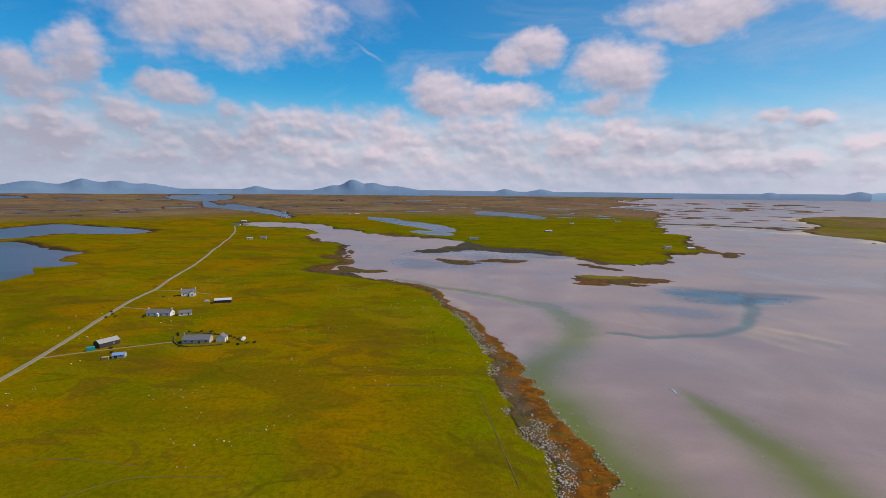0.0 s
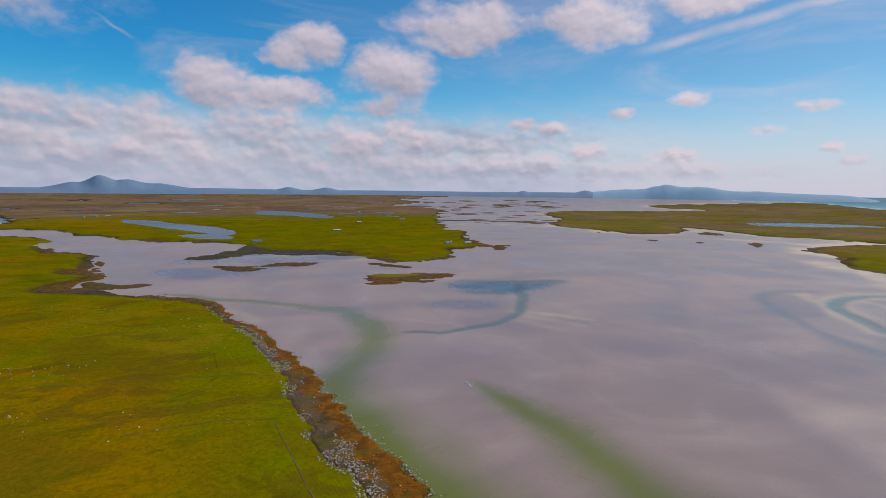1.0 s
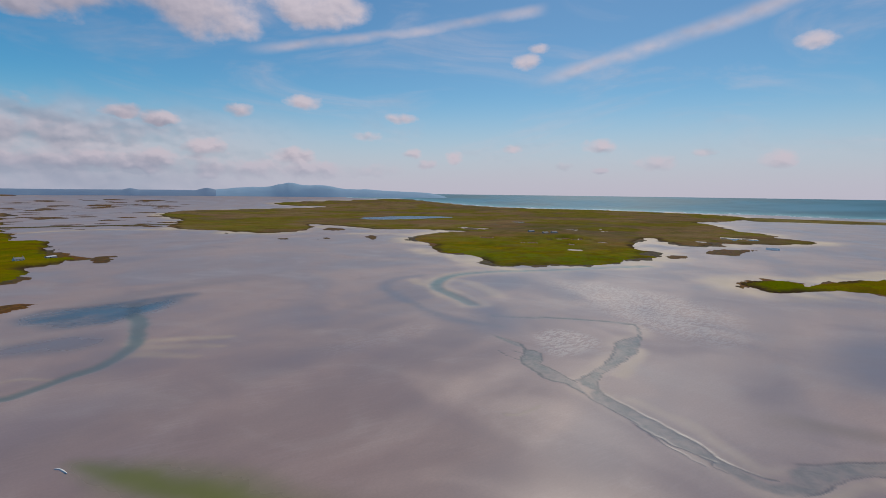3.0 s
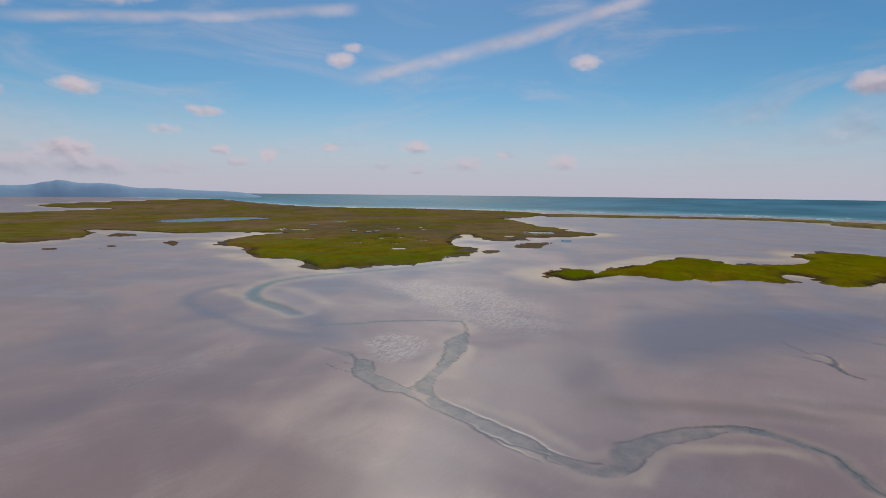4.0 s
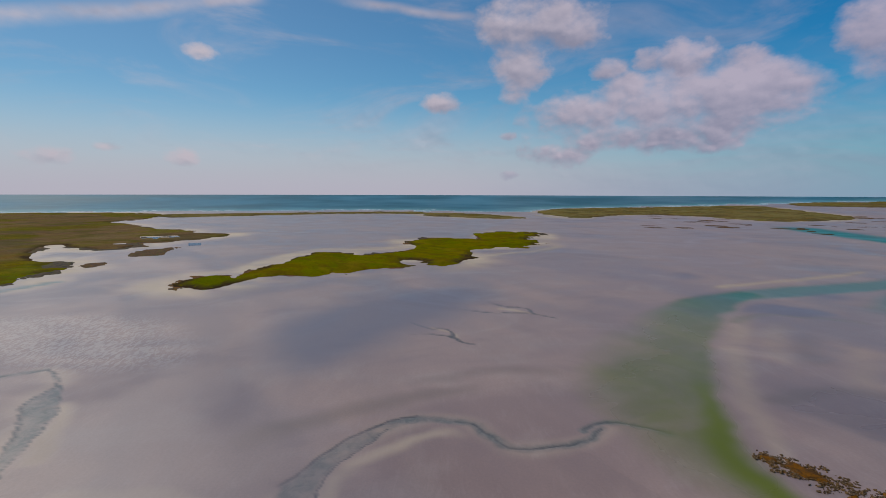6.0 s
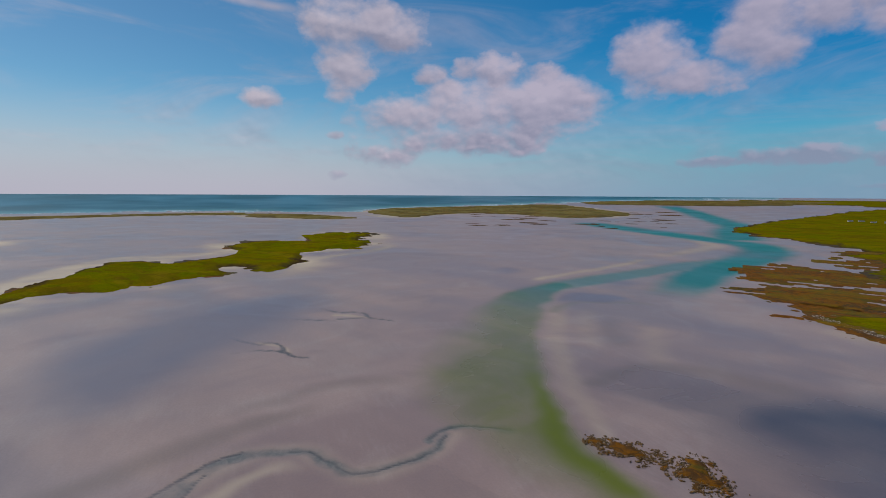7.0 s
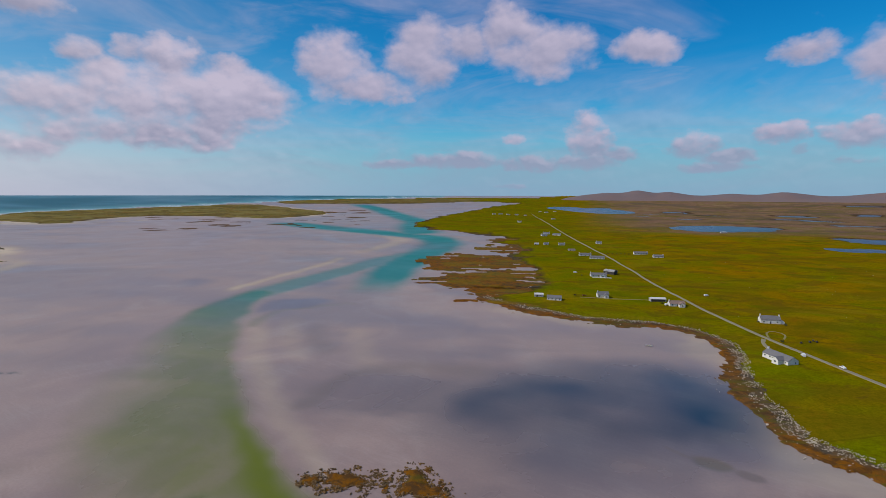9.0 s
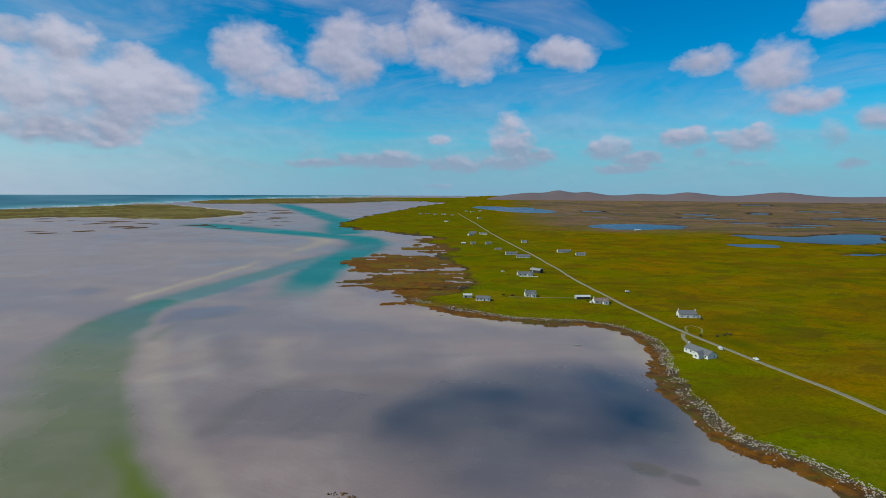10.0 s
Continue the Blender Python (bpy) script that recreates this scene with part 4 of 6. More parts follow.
def build_flats():
    x, y, r = rings(0.26, 2.0)
    wx, wy = x + 4 * fbm(x / 20, y / 20, 3, 31), y + 4 * fbm(x / 20, y / 20, 3, 32)
    tx, ty = x + 1.2 * fbm(x / 6, y / 6, 3, 33), y + 1.2 * fbm(x / 6, y / 6, 3, 34)

    def s(line, a, b, k=0.3, fade=0.0, tail=0.0):
        return stroke(wx, wy, line, 1.3 * a, 1.3 * b, k, fade, tail)

    def thin(line, a, b, k=0.3):
        return stroke(tx, ty, line, 1.3 * a, 1.3 * b, k)

    def blot_thin(outline, lo, hi):
        return ease(shape_field(tx, ty, rounded(outline, True, 1)), lo, hi)

    def blot(outline, lo, hi):
        return ease(shape_field(wx, wy, rounded(outline, True, 2)), lo, hi)

    inside = shape_field(wx, wy, rounded(BIG_GREEN, True, 2))
    from_edge = edge_distance(wx, wy, rounded(GREEN_SOFT, False, 2), False)[0]
    big_green = ease(inside, -2, 7) * ease((from_edge + 8 * fbm(x / 40, y / 40, 3, 65) * ease(wy, -330, -230) + 3) / (7 + 26 * ease(wy, -340, -220)), 0, 1) * (1 - 0.25 * ease(fbm(wx / 14, wy / 50, 3, 69), 0.1, 0.6))
    green = np.maximum.reduce([s(GREEN_A, 4, 22, 0.0), 0.85 * s(GREEN_B, 3, 22, 0.0, 0.25), 0.9 * big_green, 0.45 * s(CRESCENT, 3, 5, 0.0),
                               0.5 * stroke(tx, ty, [(-18, -174), (-21, -173)], 4, 4, 0.4)])
    vivid = np.maximum.reduce([0.9 * s(GREEN_CORE, 4, 9, 0.0, 0.4), 0.45 * s(GREEN_B, 1.5, 9, 0.0, 0.4), 0.55 * stroke(wx, wy, GREEN_A[7:], 6, 14, 0.0)]) * np.where(y < 0, ease(inside, -2, 7), 1.0)
    teal = np.maximum.reduce([0.42 * s(BLUE_A, 5.5, 2.2, 0.3, 0.15), s(TEAL_RIBBON, 55, 45, 0.3), s(TEAL_MID, 50, 18, 0.35, 0.0, 0.16), 0.65 * s(TEAL_BRANCH, 18, 14, 0.5, 0.12, 0.35),
                              0.45 * thin(CREEK_LOOP, 6, 5), 0.75 * big_green * ease(-wy + 30 * fbm(x / 60, y / 60, 3, 66) + 0.5 * (wx - 200), 235, 400)])
    # the bay pool's noise bands imitate clouds reflected in shallow water
    pool = np.maximum.reduce([1.0 * blot(POOL_REFLECTION, -30, 20) * np.clip(0.95 + 0.6 * fbm(wx / 55, wy / 45, 3, 61), 0.3, 1.0), 0.5 * blot(POOL_REFLECTION, -90, 5) * np.clip(0.5 + 1.4 * fbm(wx / 80, wy / 20, 4, 62), 0, 1),
                              0.62 * blot(MARSH_A, -6, 10) * ease(fbm(wx / 45, wy / 18, 3, 67), -0.3, 0.15), 0.92 * blot(POOL_A, -10, 10) * np.clip(0.9 + 0.6 * fbm(wx / 25, wy / 12, 3, 60), 0.3, 1), 0.45 * blot(POOL_B, -9, 12), 0.3 * s([(130, 345), (190, 360), (240, 345)], 24, 12, 0.0), 0.3 * s(BLUE_A, 5, 2.4, 0.2, 0.1)])
    wet = np.maximum.reduce([blot(WET_A, -10, 30), 0.6 * blot(WET_B, -8, 20), 0.7 * blot(WET_C, -10, 25), 0.45 * s([(-70, 440), (-40, 400), (20, 400)], 34, 20, 0.0), blot(GREY_A, -16, 12), blot(GREY_B, -16, 12),
                             blot(VIOLET, -6, 6), 0.95 * blot(MARSH_A, -10, 12) * ease(fbm(wx / 40, wy / 22, 3, 67), -0.35, 0.1), 0.75 * s([(290, 165), (262, 135), (240, 108), (225, 108)], 14, 20, 0.0), 0.75 * s(CREEK_OUTER, 9, 9, 0.0, 0.1), 0.7 * s([(-64, 558), (-26, 530), (8, 508)], 24, 16, 0.2),
                             0.45 * ease(fbm(wx / 170, wy / 90, 4, 68), 0.12, 0.5)])
    mud = np.maximum.reduce([stroke(tx, ty, [(-18, -174), (-21, -173)], 4.5, 4.5, 0.5), stroke(tx, ty, [(-26, -169), (-28, -168)], 3.5, 3.5, 0.5), 0.6 * stroke(tx, ty, [(-10, -181), (-16, -175)], 1.2, 1.6), 0.7 * s(BROWN_A, 9, 5, 0.0, 0.3, 0.3), 0.7 * s(BANK_SHADE, 5, 12, 0.0), 0.45 * s([(150, -300), (136, -268), (120, -245)], 7, 8, 0.0, 0.3, 0.3), thin(BAR_RIDGE, 1.6, 0.8) * 0.6, 0.5 * s([(165, -150), (185, -120), (186, -80)], 8, 4, 0.0, 0.3, 0.3)])
    # creeks: dark cut edges, a film of water between them, pale sand heaped alongside
    cut = np.maximum.reduce([stroke(tx, ty, line, w, w, 0.15, fade) for line, w, fade in
                             ((MAIN_UPPER, 0.8, 0.0), (MAIN_LOWER, 0.6, 0.0), (MAIN_RIM, 0.5, 0.2), (BEND_UPPER, 0.8, 0.2), (BEND_LOWER, 0.5, 0.2), (CREEK_L, 1.0, 0.3), (CREEK_L_EAST, 0.6, 0.0),
                              (CREEK_R, 0.9, 0.0), (CREEK_R_EAST, 0.5, 0.0), (CREEK_R_HEAD, 1.4, 0.3), (CREEK_SMALL, 1.6, 0.2), (RILL_A, 1.3, 0.3), (RILL_B, 1.8, 0.3), (RILL_C, 1.8, 0.3),
                              ([(179, 74), (181, 82), (186, 88)], 0.5, 0.0), ([(188, 76), (190, 84)], 0.5, 0.0), (CREEK_MAIN[13:], 0.7, 0.1), (CREEK_END, 0.9, 0.1), ([(128, -6), (125, -5), (123, -9)], 0.35, 0.0))])
    film = np.maximum.reduce([blot_thin(CREEK_L + CREEK_L_EAST[::-1], -0.8, 1.2), blot_thin(CREEK_R + CREEK_R_EAST[::-1], -0.8, 1.2), blot_thin(MAIN_UPPER + MAIN_LOWER[::-1], -0.8, 1.2),
                              blot_thin(BEND_UPPER + BEND_LOWER[::-1], -0.8, 1.5), thin(CREEK_MAIN[4:8], 2.4, 2.8), thin(CREEK_MAIN[10:], 3.2, 2.2, 0.1), thin(CREEK_END, 1.5, 3.0, 0.1), 0.8 * thin(CREEK_R_HEAD, 5, 2.5, 0.1), 0.5 * thin(CREEK_LOOP, 6, 6), 0.5 * thin(CREEK_OUTER, 5, 6, 0.0)])
    creek = np.clip(0.95 * cut * (1.0 + 0.7 * fbm(x / 8, y / 8, 3, 64)), 0, 1)
    film = np.clip(0.85 * film * (0.9 + 0.8 * fbm(x / 5, y / 5, 3, 63)), 0, 1)
    heap = np.maximum.reduce([0.8 * s(BEND_PALE, 4, 3, 0.0, 0.0, 0.3), 0.5 * s(MAIN_PALE, 4, 3.5, 0.0, 0.2, 0.2), 0.7 * s(DELTA_PALE, 4, 4, 0.0, 0.2, 0.2), stroke(tx, ty, [(255, -129), (240, -134), (232, -132)], 2.4, 2.0, 0.0),
                              stroke(tx, ty, [(275, -190), (262, -198), (252, -200)], 4.0, 3.0, 0.2), 1.2 * s(PALE_C, 6, 7, 0.0, 0.2, 0.2), 0.9 * s(TONGUE, 30, 14, 0.0, 0.1, 0.2), 0.3 * s([(170, -318), (160, -285), (140, -250), (128, -235)], 9, 7, 0.0, 0.2, 0.3), 0.4 * s([(125, -300), (112, -262), (98, -232)], 10, 8, 0.0, 0.3, 0.3), 0.45 * s(PALE_RIM, 8, 5, 0.0, 0.15)])
    bank = np.maximum.reduce([0.7 * s(CREEK_LOOP, 16, 12), 0.5 * s(CREEK_MAIN, 7, 5, 0.0), 0.4 * s(CREEK_R, 7, 6, 0.0), 0.8 * s([(320, 228), (300, 203), (280, 176), (270, 160)], 9, 5, 0.1), 0.6 * s([(343, 205), (332, 172), (300, 145)], 6, 10, 0.0), 0.45 * thin(BAR_RIDGE, 1.0, 0.7), heap])
    bank = bank * (1 - 0.85 * film)
    shore = np.maximum.reduce([shape_field(x, y, o, 60) for o in (EAST, ISLE, SPIT, POINT)])
    beach = ease(shore, -48, -6) * ease(fbm(x / 60, y / 60, 3, 3), -0.6, 0.2)
    tail = np.maximum.reduce([0.75 * s([(100, 240), (113, 230), (122, 216), (131, 211)], 9, 2.5, 0.0), 0.6 * s([(90, 222), (99, 208), (104, 196)], 8, 3, 0.0), 0.6 * s([(97, 230), (110, 214), (116, 203)], 8, 3, 0.0),
                              0.5 * s([(20, 245), (46, 229), (60, 212)], 2.5, 2, 0.0, 0.3, 0.3), 0.9 * stroke(wx, wy, [(470, -60), (560, -110), (620, -190), (640, -240)], 22, 30, 0.2), 0.5 * s([(-96, 312), (-68, 290), (-52, 262)], 8, 5, 0.0), 0.6 * s([(5, 505), (30, 500), (52, 486)], 12, 10, 0.0), 0.5 * s([(20, 352), (30, 345), (45, 345)], 6, 4, 0.0)])
    coast = np.full(x.shape, -60.0)
    bay = (y > -380) & (y < -130) & (x > -130) & (x < 100)
    coast[bay] = shape_field(x[bay], y[bay], MAIN, 60) + rough_edge(x[bay], y[bay])
    rim = ease(coast + 5 * fbm(x / 12, y / 12, 3, 73), -34, -12) * ease(y, -372, -345) * ease(-y, 140, 170) * ease(fbm(x / 40, y / 40, 2, 74), -0.7, 0.1)
    dry = np.clip(np.maximum.reduce([beach, 0.55 * rim, 0.62 * bank * (1 - creek), 0.75 * tail, 0.9 * s(CAUSE_SAND, 12, 18, 0.1), 0.9 * s(ISLE_BEACH, 14, 18, 0.3), 0.8 * s(ISLE_TAIL, 8, 12, 0.2), 0.8 * s(EAST_SANDS, 16, 12, 0.2), 0.9 * s(POINT_SANDS, 12, 8, 0.2)]), 0, 1) * (1 - 0.8 * np.maximum(teal, green))
    ripple = np.maximum.reduce([ease(shape_field(wx, wy, rounded([(383, 146), (401, 112), (397, 69), (369, 8), (284, -17), (251, -11), (255, 23), (274, 54), (324, 98)], True, 2)), -12, 25),
                                ease(shape_field(wx, wy, rounded([(236, 91), (240, 58), (223, 47), (192, 55), (193, 70)], True, 2)), -3, 6), 0.3 * stroke(wx, wy, [(146, 153), (195, 143)], 16, 21, 0.0)])
    z = lift(r) - 0.12 * creek - 0.06 * film - 0.7 * teal - 0.25 * green - 0.2 * pool + 0.12 * fbm(x / 60, y / 60, 3, 2) + 0.04 * bank
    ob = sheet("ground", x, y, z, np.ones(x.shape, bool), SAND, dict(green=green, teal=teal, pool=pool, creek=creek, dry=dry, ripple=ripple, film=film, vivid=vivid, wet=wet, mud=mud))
    tagged(ob, "wet grey-pink tidal sand flats crossed by green channels", "sand flat", kind="structure")


def rolling(x, y):
    return 1.5 * fbm(x / 160, y / 160, 3, 40) + 0.7 * fbm(x / 35, y / 35, 3, 44)


def land_height(x, y, r, s, top, slope):
    """Banks that rise from under the sand to a rolling top."""
    return lift(r) + np.clip(s * slope, -0.6, top) + ease(s, 4, 90) * rolling(x, y)


def build_land():
    x, y, r = rings(0.19, 1.9)
    rough = rough_edge(x, y)
    roll = rolling(x, y)
    wet = np.full(x.shape, -60.0)
    for o in LOCHS:
        wet = np.maximum(wet, shape_field(x, y, rounded(o, True, 2), 60))
    # small lochans strewn over the moors
    rng = np.random.RandomState(7)
    for k in range(70):
        a = rng.uniform(-48, 16) if k < 44 else rng.uniform(184, 222)
        d = 1350 + 1700 * rng.uniform() ** 1.2
        if k > 62:
            a, d = rng.uniform(58, 92), rng.uniform(760, 1300)
        cx, cy, w = CENTRE[0] + d * math.sin(radians(a)), CENTRE[1] + d * math.cos(radians(a)), rng.uniform(0.012, 0.035) * d * (0.6 if k > 62 else 1)
        th = radians(-a) + rng.uniform(-0.3, 0.3)
        oval = [(cx + w * math.cos(q) * math.cos(th) - 0.55 * w * math.sin(q) * math.sin(th), cy + w * math.cos(q) * math.sin(th) + 0.55 * w * math.sin(q) * math.cos(th)) for q in np.linspace(0, 6.0, 10)]
        add_oval(x, y, wet, np.array(oval), 0.2 * w, k)
    wet = wet + 0.6 * rough
    done = {}
    for name, label, outline, top, slope, dune in (
            ("ground_mainland", "olive and rust-coloured grassland with moor behind", MAIN, 1.6, 0.1, 0.0),
            ("ground_east_island", "low green grazing island edged with pale sand", EAST, 1.4, 0.14, 0.15),
            ("ground_grass_island", "narrow bright green island on pale sand", ISLE, 1.6, 0.16, 0.0),
            ("ground_dune_spit", "thin dune spit between flats and open sea", SPIT, 3.0, 0.10, 0.7),
            ("ground_dune_point", "low grassy dune point with a sandy tip", POINT, 4.0, 0.08, 0.7),
            ("ground_far_dunes", "distant low dunes along the sea", DUNES, 4.0, 0.05, 0.5)):
        s = shape_field(x, y, outline, 60) + (0.45 if outline is EAST else 1.0) * rough
        # lochs cut into the land
        z = lift(r) + np.clip(s * slope, -0.6, top) + ease(s, 4, 90) * roll
        if name == "ground_east_island":
            pond = ease(fbm(x / 60, y / 60, 4, 83), 0.42, 0.5) * ease(s, 8, 25) * ease(r, 560, 640) * ease(-r, -1200, -1100)
            z, s = z - 5 * pond, np.where(pond > 0.5, np.minimum(s, 2.0), s)
        z = np.where(wet > -14, np.minimum(z, lift(r) + np.clip(-wet * 0.12, -0.5, 9)), z)
        if name == "ground_mainland":
            moor = np.where(y > 0, ease(r + 160 * fbm(x / 200, y / 200, 3, 12), 1200, 1650), ease(r + 150 * fbm(x / 150, y / 150, 3, 12), 930, 1250) * ease(-x, -80 - 0.12 * y, 160 - 0.12 * y))
            lush = np.maximum(0.65 * ease(y, 430, 590) * ease(x, -340, -190), 0.6 * ease(-y, 190, 420) * ease(105 + x, -80, 80))
            lush = np.maximum(lush, 0.7 * ease(s, 60, 8))
        elif name == "ground_east_island":
            patch = ease(fbm(x / 130, y / 130, 4, 14), -0.12, 0.22)
            moor, lush = 0.8 * ease(r + 160 * fbm(x / 90, y / 90, 4, 12), 640, 900) * (1 - 0.7 * patch), np.maximum(ease(r, 720, 560), 0.6 * patch)
        else:
            moor, lush = np.full(x.shape, 0.0 if name == "ground_grass_island" else 0.45), np.full(x.shape, 0.7 if name == "ground_grass_island" else 0.1)
        edge = ease(s, 12.0, 1.0) * ease(fbm(x / 70, y / 70, 3, 15), -0.25, 0.15) if name != "ground_mainland" else ease(s, 12.0, 1.0) * ease(r, 300, 420) * ease(fbm(x / 70, y / 70, 3, 15), -0.3, 0.1)
        if name == "ground_mainland":
            edge = np.maximum(edge, ease(wet + 8 * fbm(x / 20, y / 20, 3, 16), -14, -3) * ease(-x, 430, 520) * ease(r, 500, 560))
        ob = sheet(name, x, y, z, s > -3.5, LAND, dict(moor=moor, lush=lush, edge=edge, dune=np.full(x.shape, dune)))
        tagged(ob, label, "land", kind="structure")
        done[name] = s
    # lochs and open sea
    loch_keep = wet > -6
    ob = sheet("water_lochs", x[:, ::2], y[:, ::2], (lift(r) + 0.12)[:, ::2], loch_keep[:, ::2], LOCH)
    tagged(ob, "dark blue moorland lochs", "water", kind="structure")
    sea = shape_field(x, y, OPEN_SEA, 60) + 2 * rough
    sea_in = np.clip(sea, 0, None)
    ob = sheet("water_sea", x[:, ::2], y[:, ::2], (lift(r) + 0.25 + np.clip(sea * 0.004, -0.4, 0.2))[:, ::2], (sea > 0)[:, ::2], SEA, dict(shallow=ease(-sea_in, -220, -10)[:, ::2], surf=ease(-sea_in, -16, -3)[:, ::2]))
    tagged(ob, "blue-green open sea out to the horizon", "water", kind="structure")
    # weed-covered shore below the mainland grass
    s = done["ground_mainland"]
    lump = 0.5 * fbm(x / 2.2, y / 2.2, 3, 21)
    here = (r < 800) & (y > -420) & (y < 345)
    width = np.where(y > 0, 12.0 - 6.0 * ease(y, 150, 300), 11.0 + 7 * ease(-y, 285, 335) * ease(x, -60, -20)) * (0.9 + 0.6 * fbm(x / 30, y / 30, 2, 17) + 0.28 * fbm(x / 5, y / 5, 3, 18))
    band = np.clip(-s, 0, None) / width
    keep = here & (s < 1.5) & (band < 1)
    z = lift(r) + 0.35 * (1 - band) + 0.25 * lump * (band < 1) + np.where(band > 0.92, -0.4, 0.12) - 0.75 * ease(s, -0.8, 1.4)
    ob = sheet("shore_weed", x, y, z, keep, WEED, dict(orange=np.where(y > 0, 1.0, 0.7) * ease(band + 0.35 * fbm(x / 9, y / 9, 3, 77), 0.24, 0.46) * ease(band, 1.0, 0.85), gravel=ease(band + 0.45 * fbm(x / 5, y / 5, 3, 78), 0.38, 0.1), dark=np.where(y < 0, 0.35 * ease(fbm(x / 14, y / 14, 3, 79), -0.2, 0.3), 0.0)))
    tagged(ob, "rust-brown seaweed and gravel along the tide line", "seaweed", kind="stuff")
    done["weed"] = (x, y, s, width)
    # ragged weed and skerries below the far shores
    shore = np.maximum.reduce([done["ground_mainland"], done["ground_east_island"], done["ground_grass_island"]])
    s = 5 + shore + 22 * fbm(x / 34, y / 34, 4, 55) - 10 * ease(-fbm(x / 160, y / 160, 2, 56), -0.1, 0.3)
    s = np.where((shore > -32) & (shore < 6) & (r > 330) & (r < 2200), np.minimum(s, 6 - shore), -9.0)
    ob = sheet("weed_fringe", x, y, lift(r) + np.clip(s * 0.1, -0.3, 0.35), s > -0.8, WEED, dict(orange=0.3 * ease(fbm(x / 50, y / 50, 2, 57), 0, 0.3), gravel=np.zeros(x.shape), dark=0.7 * ease(fbm(x / 90, y / 90, 2, 58), -0.2, 0.3)))
    tagged(ob, "ragged dark weed and skerries below far shores", "seaweed", kind="stuff")
    # weed banks out on the flats
    russet, olive = 1.0 * ease(fbm(x / 30, y / 12, 3, 23), -0.45, 0.2), ease(fbm(x / 26, y / 9, 3, 24), -0.05, 0.35)
    for o, label in ((ISLET_A, "brown and yellow weed-grown islet"), (MARSH_B, "dark wet salt-marsh below the headland"), (MARSH_C, "dark brown weed-covered rock bank"), (MARSH_D, "thin dark weed-covered rock bank"),
                     (MARSH_E, "thin brown weed streak on wet sand"), (WEED_TIP, "dark brown weed point"), (WEED_SPIT, "rust-brown weed bank in the inlet"), (SPIT_B, "rust-brown weed spit"),
                     (SPIT_C, "rust-brown weed along the grass edge"), (WEED_POINT, "rust-brown weed flats beside the grass"), (FINGER_B, "rust-brown weed flats beside the grass"), (FINGER_C, "dark rust-brown weed on the shore"),
                     (FINGER_D, "thin brown weed finger on wet sand"), (FINGER_E, "thin brown weed finger on wet sand"), (FINGER_F, "thin brown weed finger on wet sand"),
                     (ISLET_E1, "small dark weed islet"), (ISLET_E2, "small dark weed islet"), (ISLET_E3, "small dark weed islet"), (ISLET_E5, "thin dark weed islet"), (ISLET_E6, "thin dark weed islet"), (ISLET_E7, "thin dark weed islet"), (ISLET_E4, "small green islet edged with sand"),
                     (REEF_A, "orange-brown weed reef on wet sand"), (REEF_B, "orange-brown weed reef on wet sand")):
        near = o in (REEF_A, REEF_B)
        p = rounded(o, True, 1)
        s = np.full(x.shape, -20.0)
        box = (x > p[:, 0].min() - 20) & (x < p[:, 0].max() + 20) & (y > p[:, 1].min() - 20) & (y < p[:, 1].max() + 20)
        bx, by = x[box], y[box]
        d = shape_field(bx, by, p, 20)
        finger = o in (WEED_POINT, FINGER_B, FINGER_C, FINGER_D, FINGER_E, FINGER_F)
        marsh = o in (MARSH_B, MARSH_C, MARSH_D, MARSH_E)
        if near:
            ragged = 0.35 * rough[box] + 4.0 * fbm(bx / 2.4, by / 2.4, 3, 8) - 0.3
        elif finger:
            ragged = 34 * fbm(bx / 40, by / 11, 4, 19) + 8 * fbm(bx / 12, by / 4, 3, 20) + 3 - 0.5 * np.maximum(d, 0)
        else:
            far_off = bx.mean() > 400
            ragged = (0.2 if far_off else 0.6) * rough[box] + (5 if far_off else 18 if o is ISLET_A else 9) * fbm(bx / 50, by / 10, 4, 19) - (1 if marsh else 2)
        s[box] = d + ragged
        z = lift(r) + np.clip(s * 0.2, -0.3, 0.5)
        z[box] += 0.15 * fbm(bx / 1.5, by / 1.5, 2, 6)
        ob = sheet("weed_bank", x, y, z, s > -0.8, WEED, dict(orange=russet if finger or o is ISLET_A else np.full(x.shape, 0.45 if near or o in (WEED_SPIT, SPIT_B, SPIT_C) else 0.2), gravel=np.zeros(x.shape),
                                                              olive=0.45 * olive if finger else ease((x - 56) ** 2 / 500 + (y - 388) ** 2 / 160, 1.3, 0.6) if o is ISLET_A else 0 * olive,
                                                              dark=np.full(x.shape, 0.85 if o is MARSH_B else 0.4 if marsh else 0.3 if not near and not finger else 0.0)))
        tagged(ob, label, "seaweed", kind="stuff")
    return done


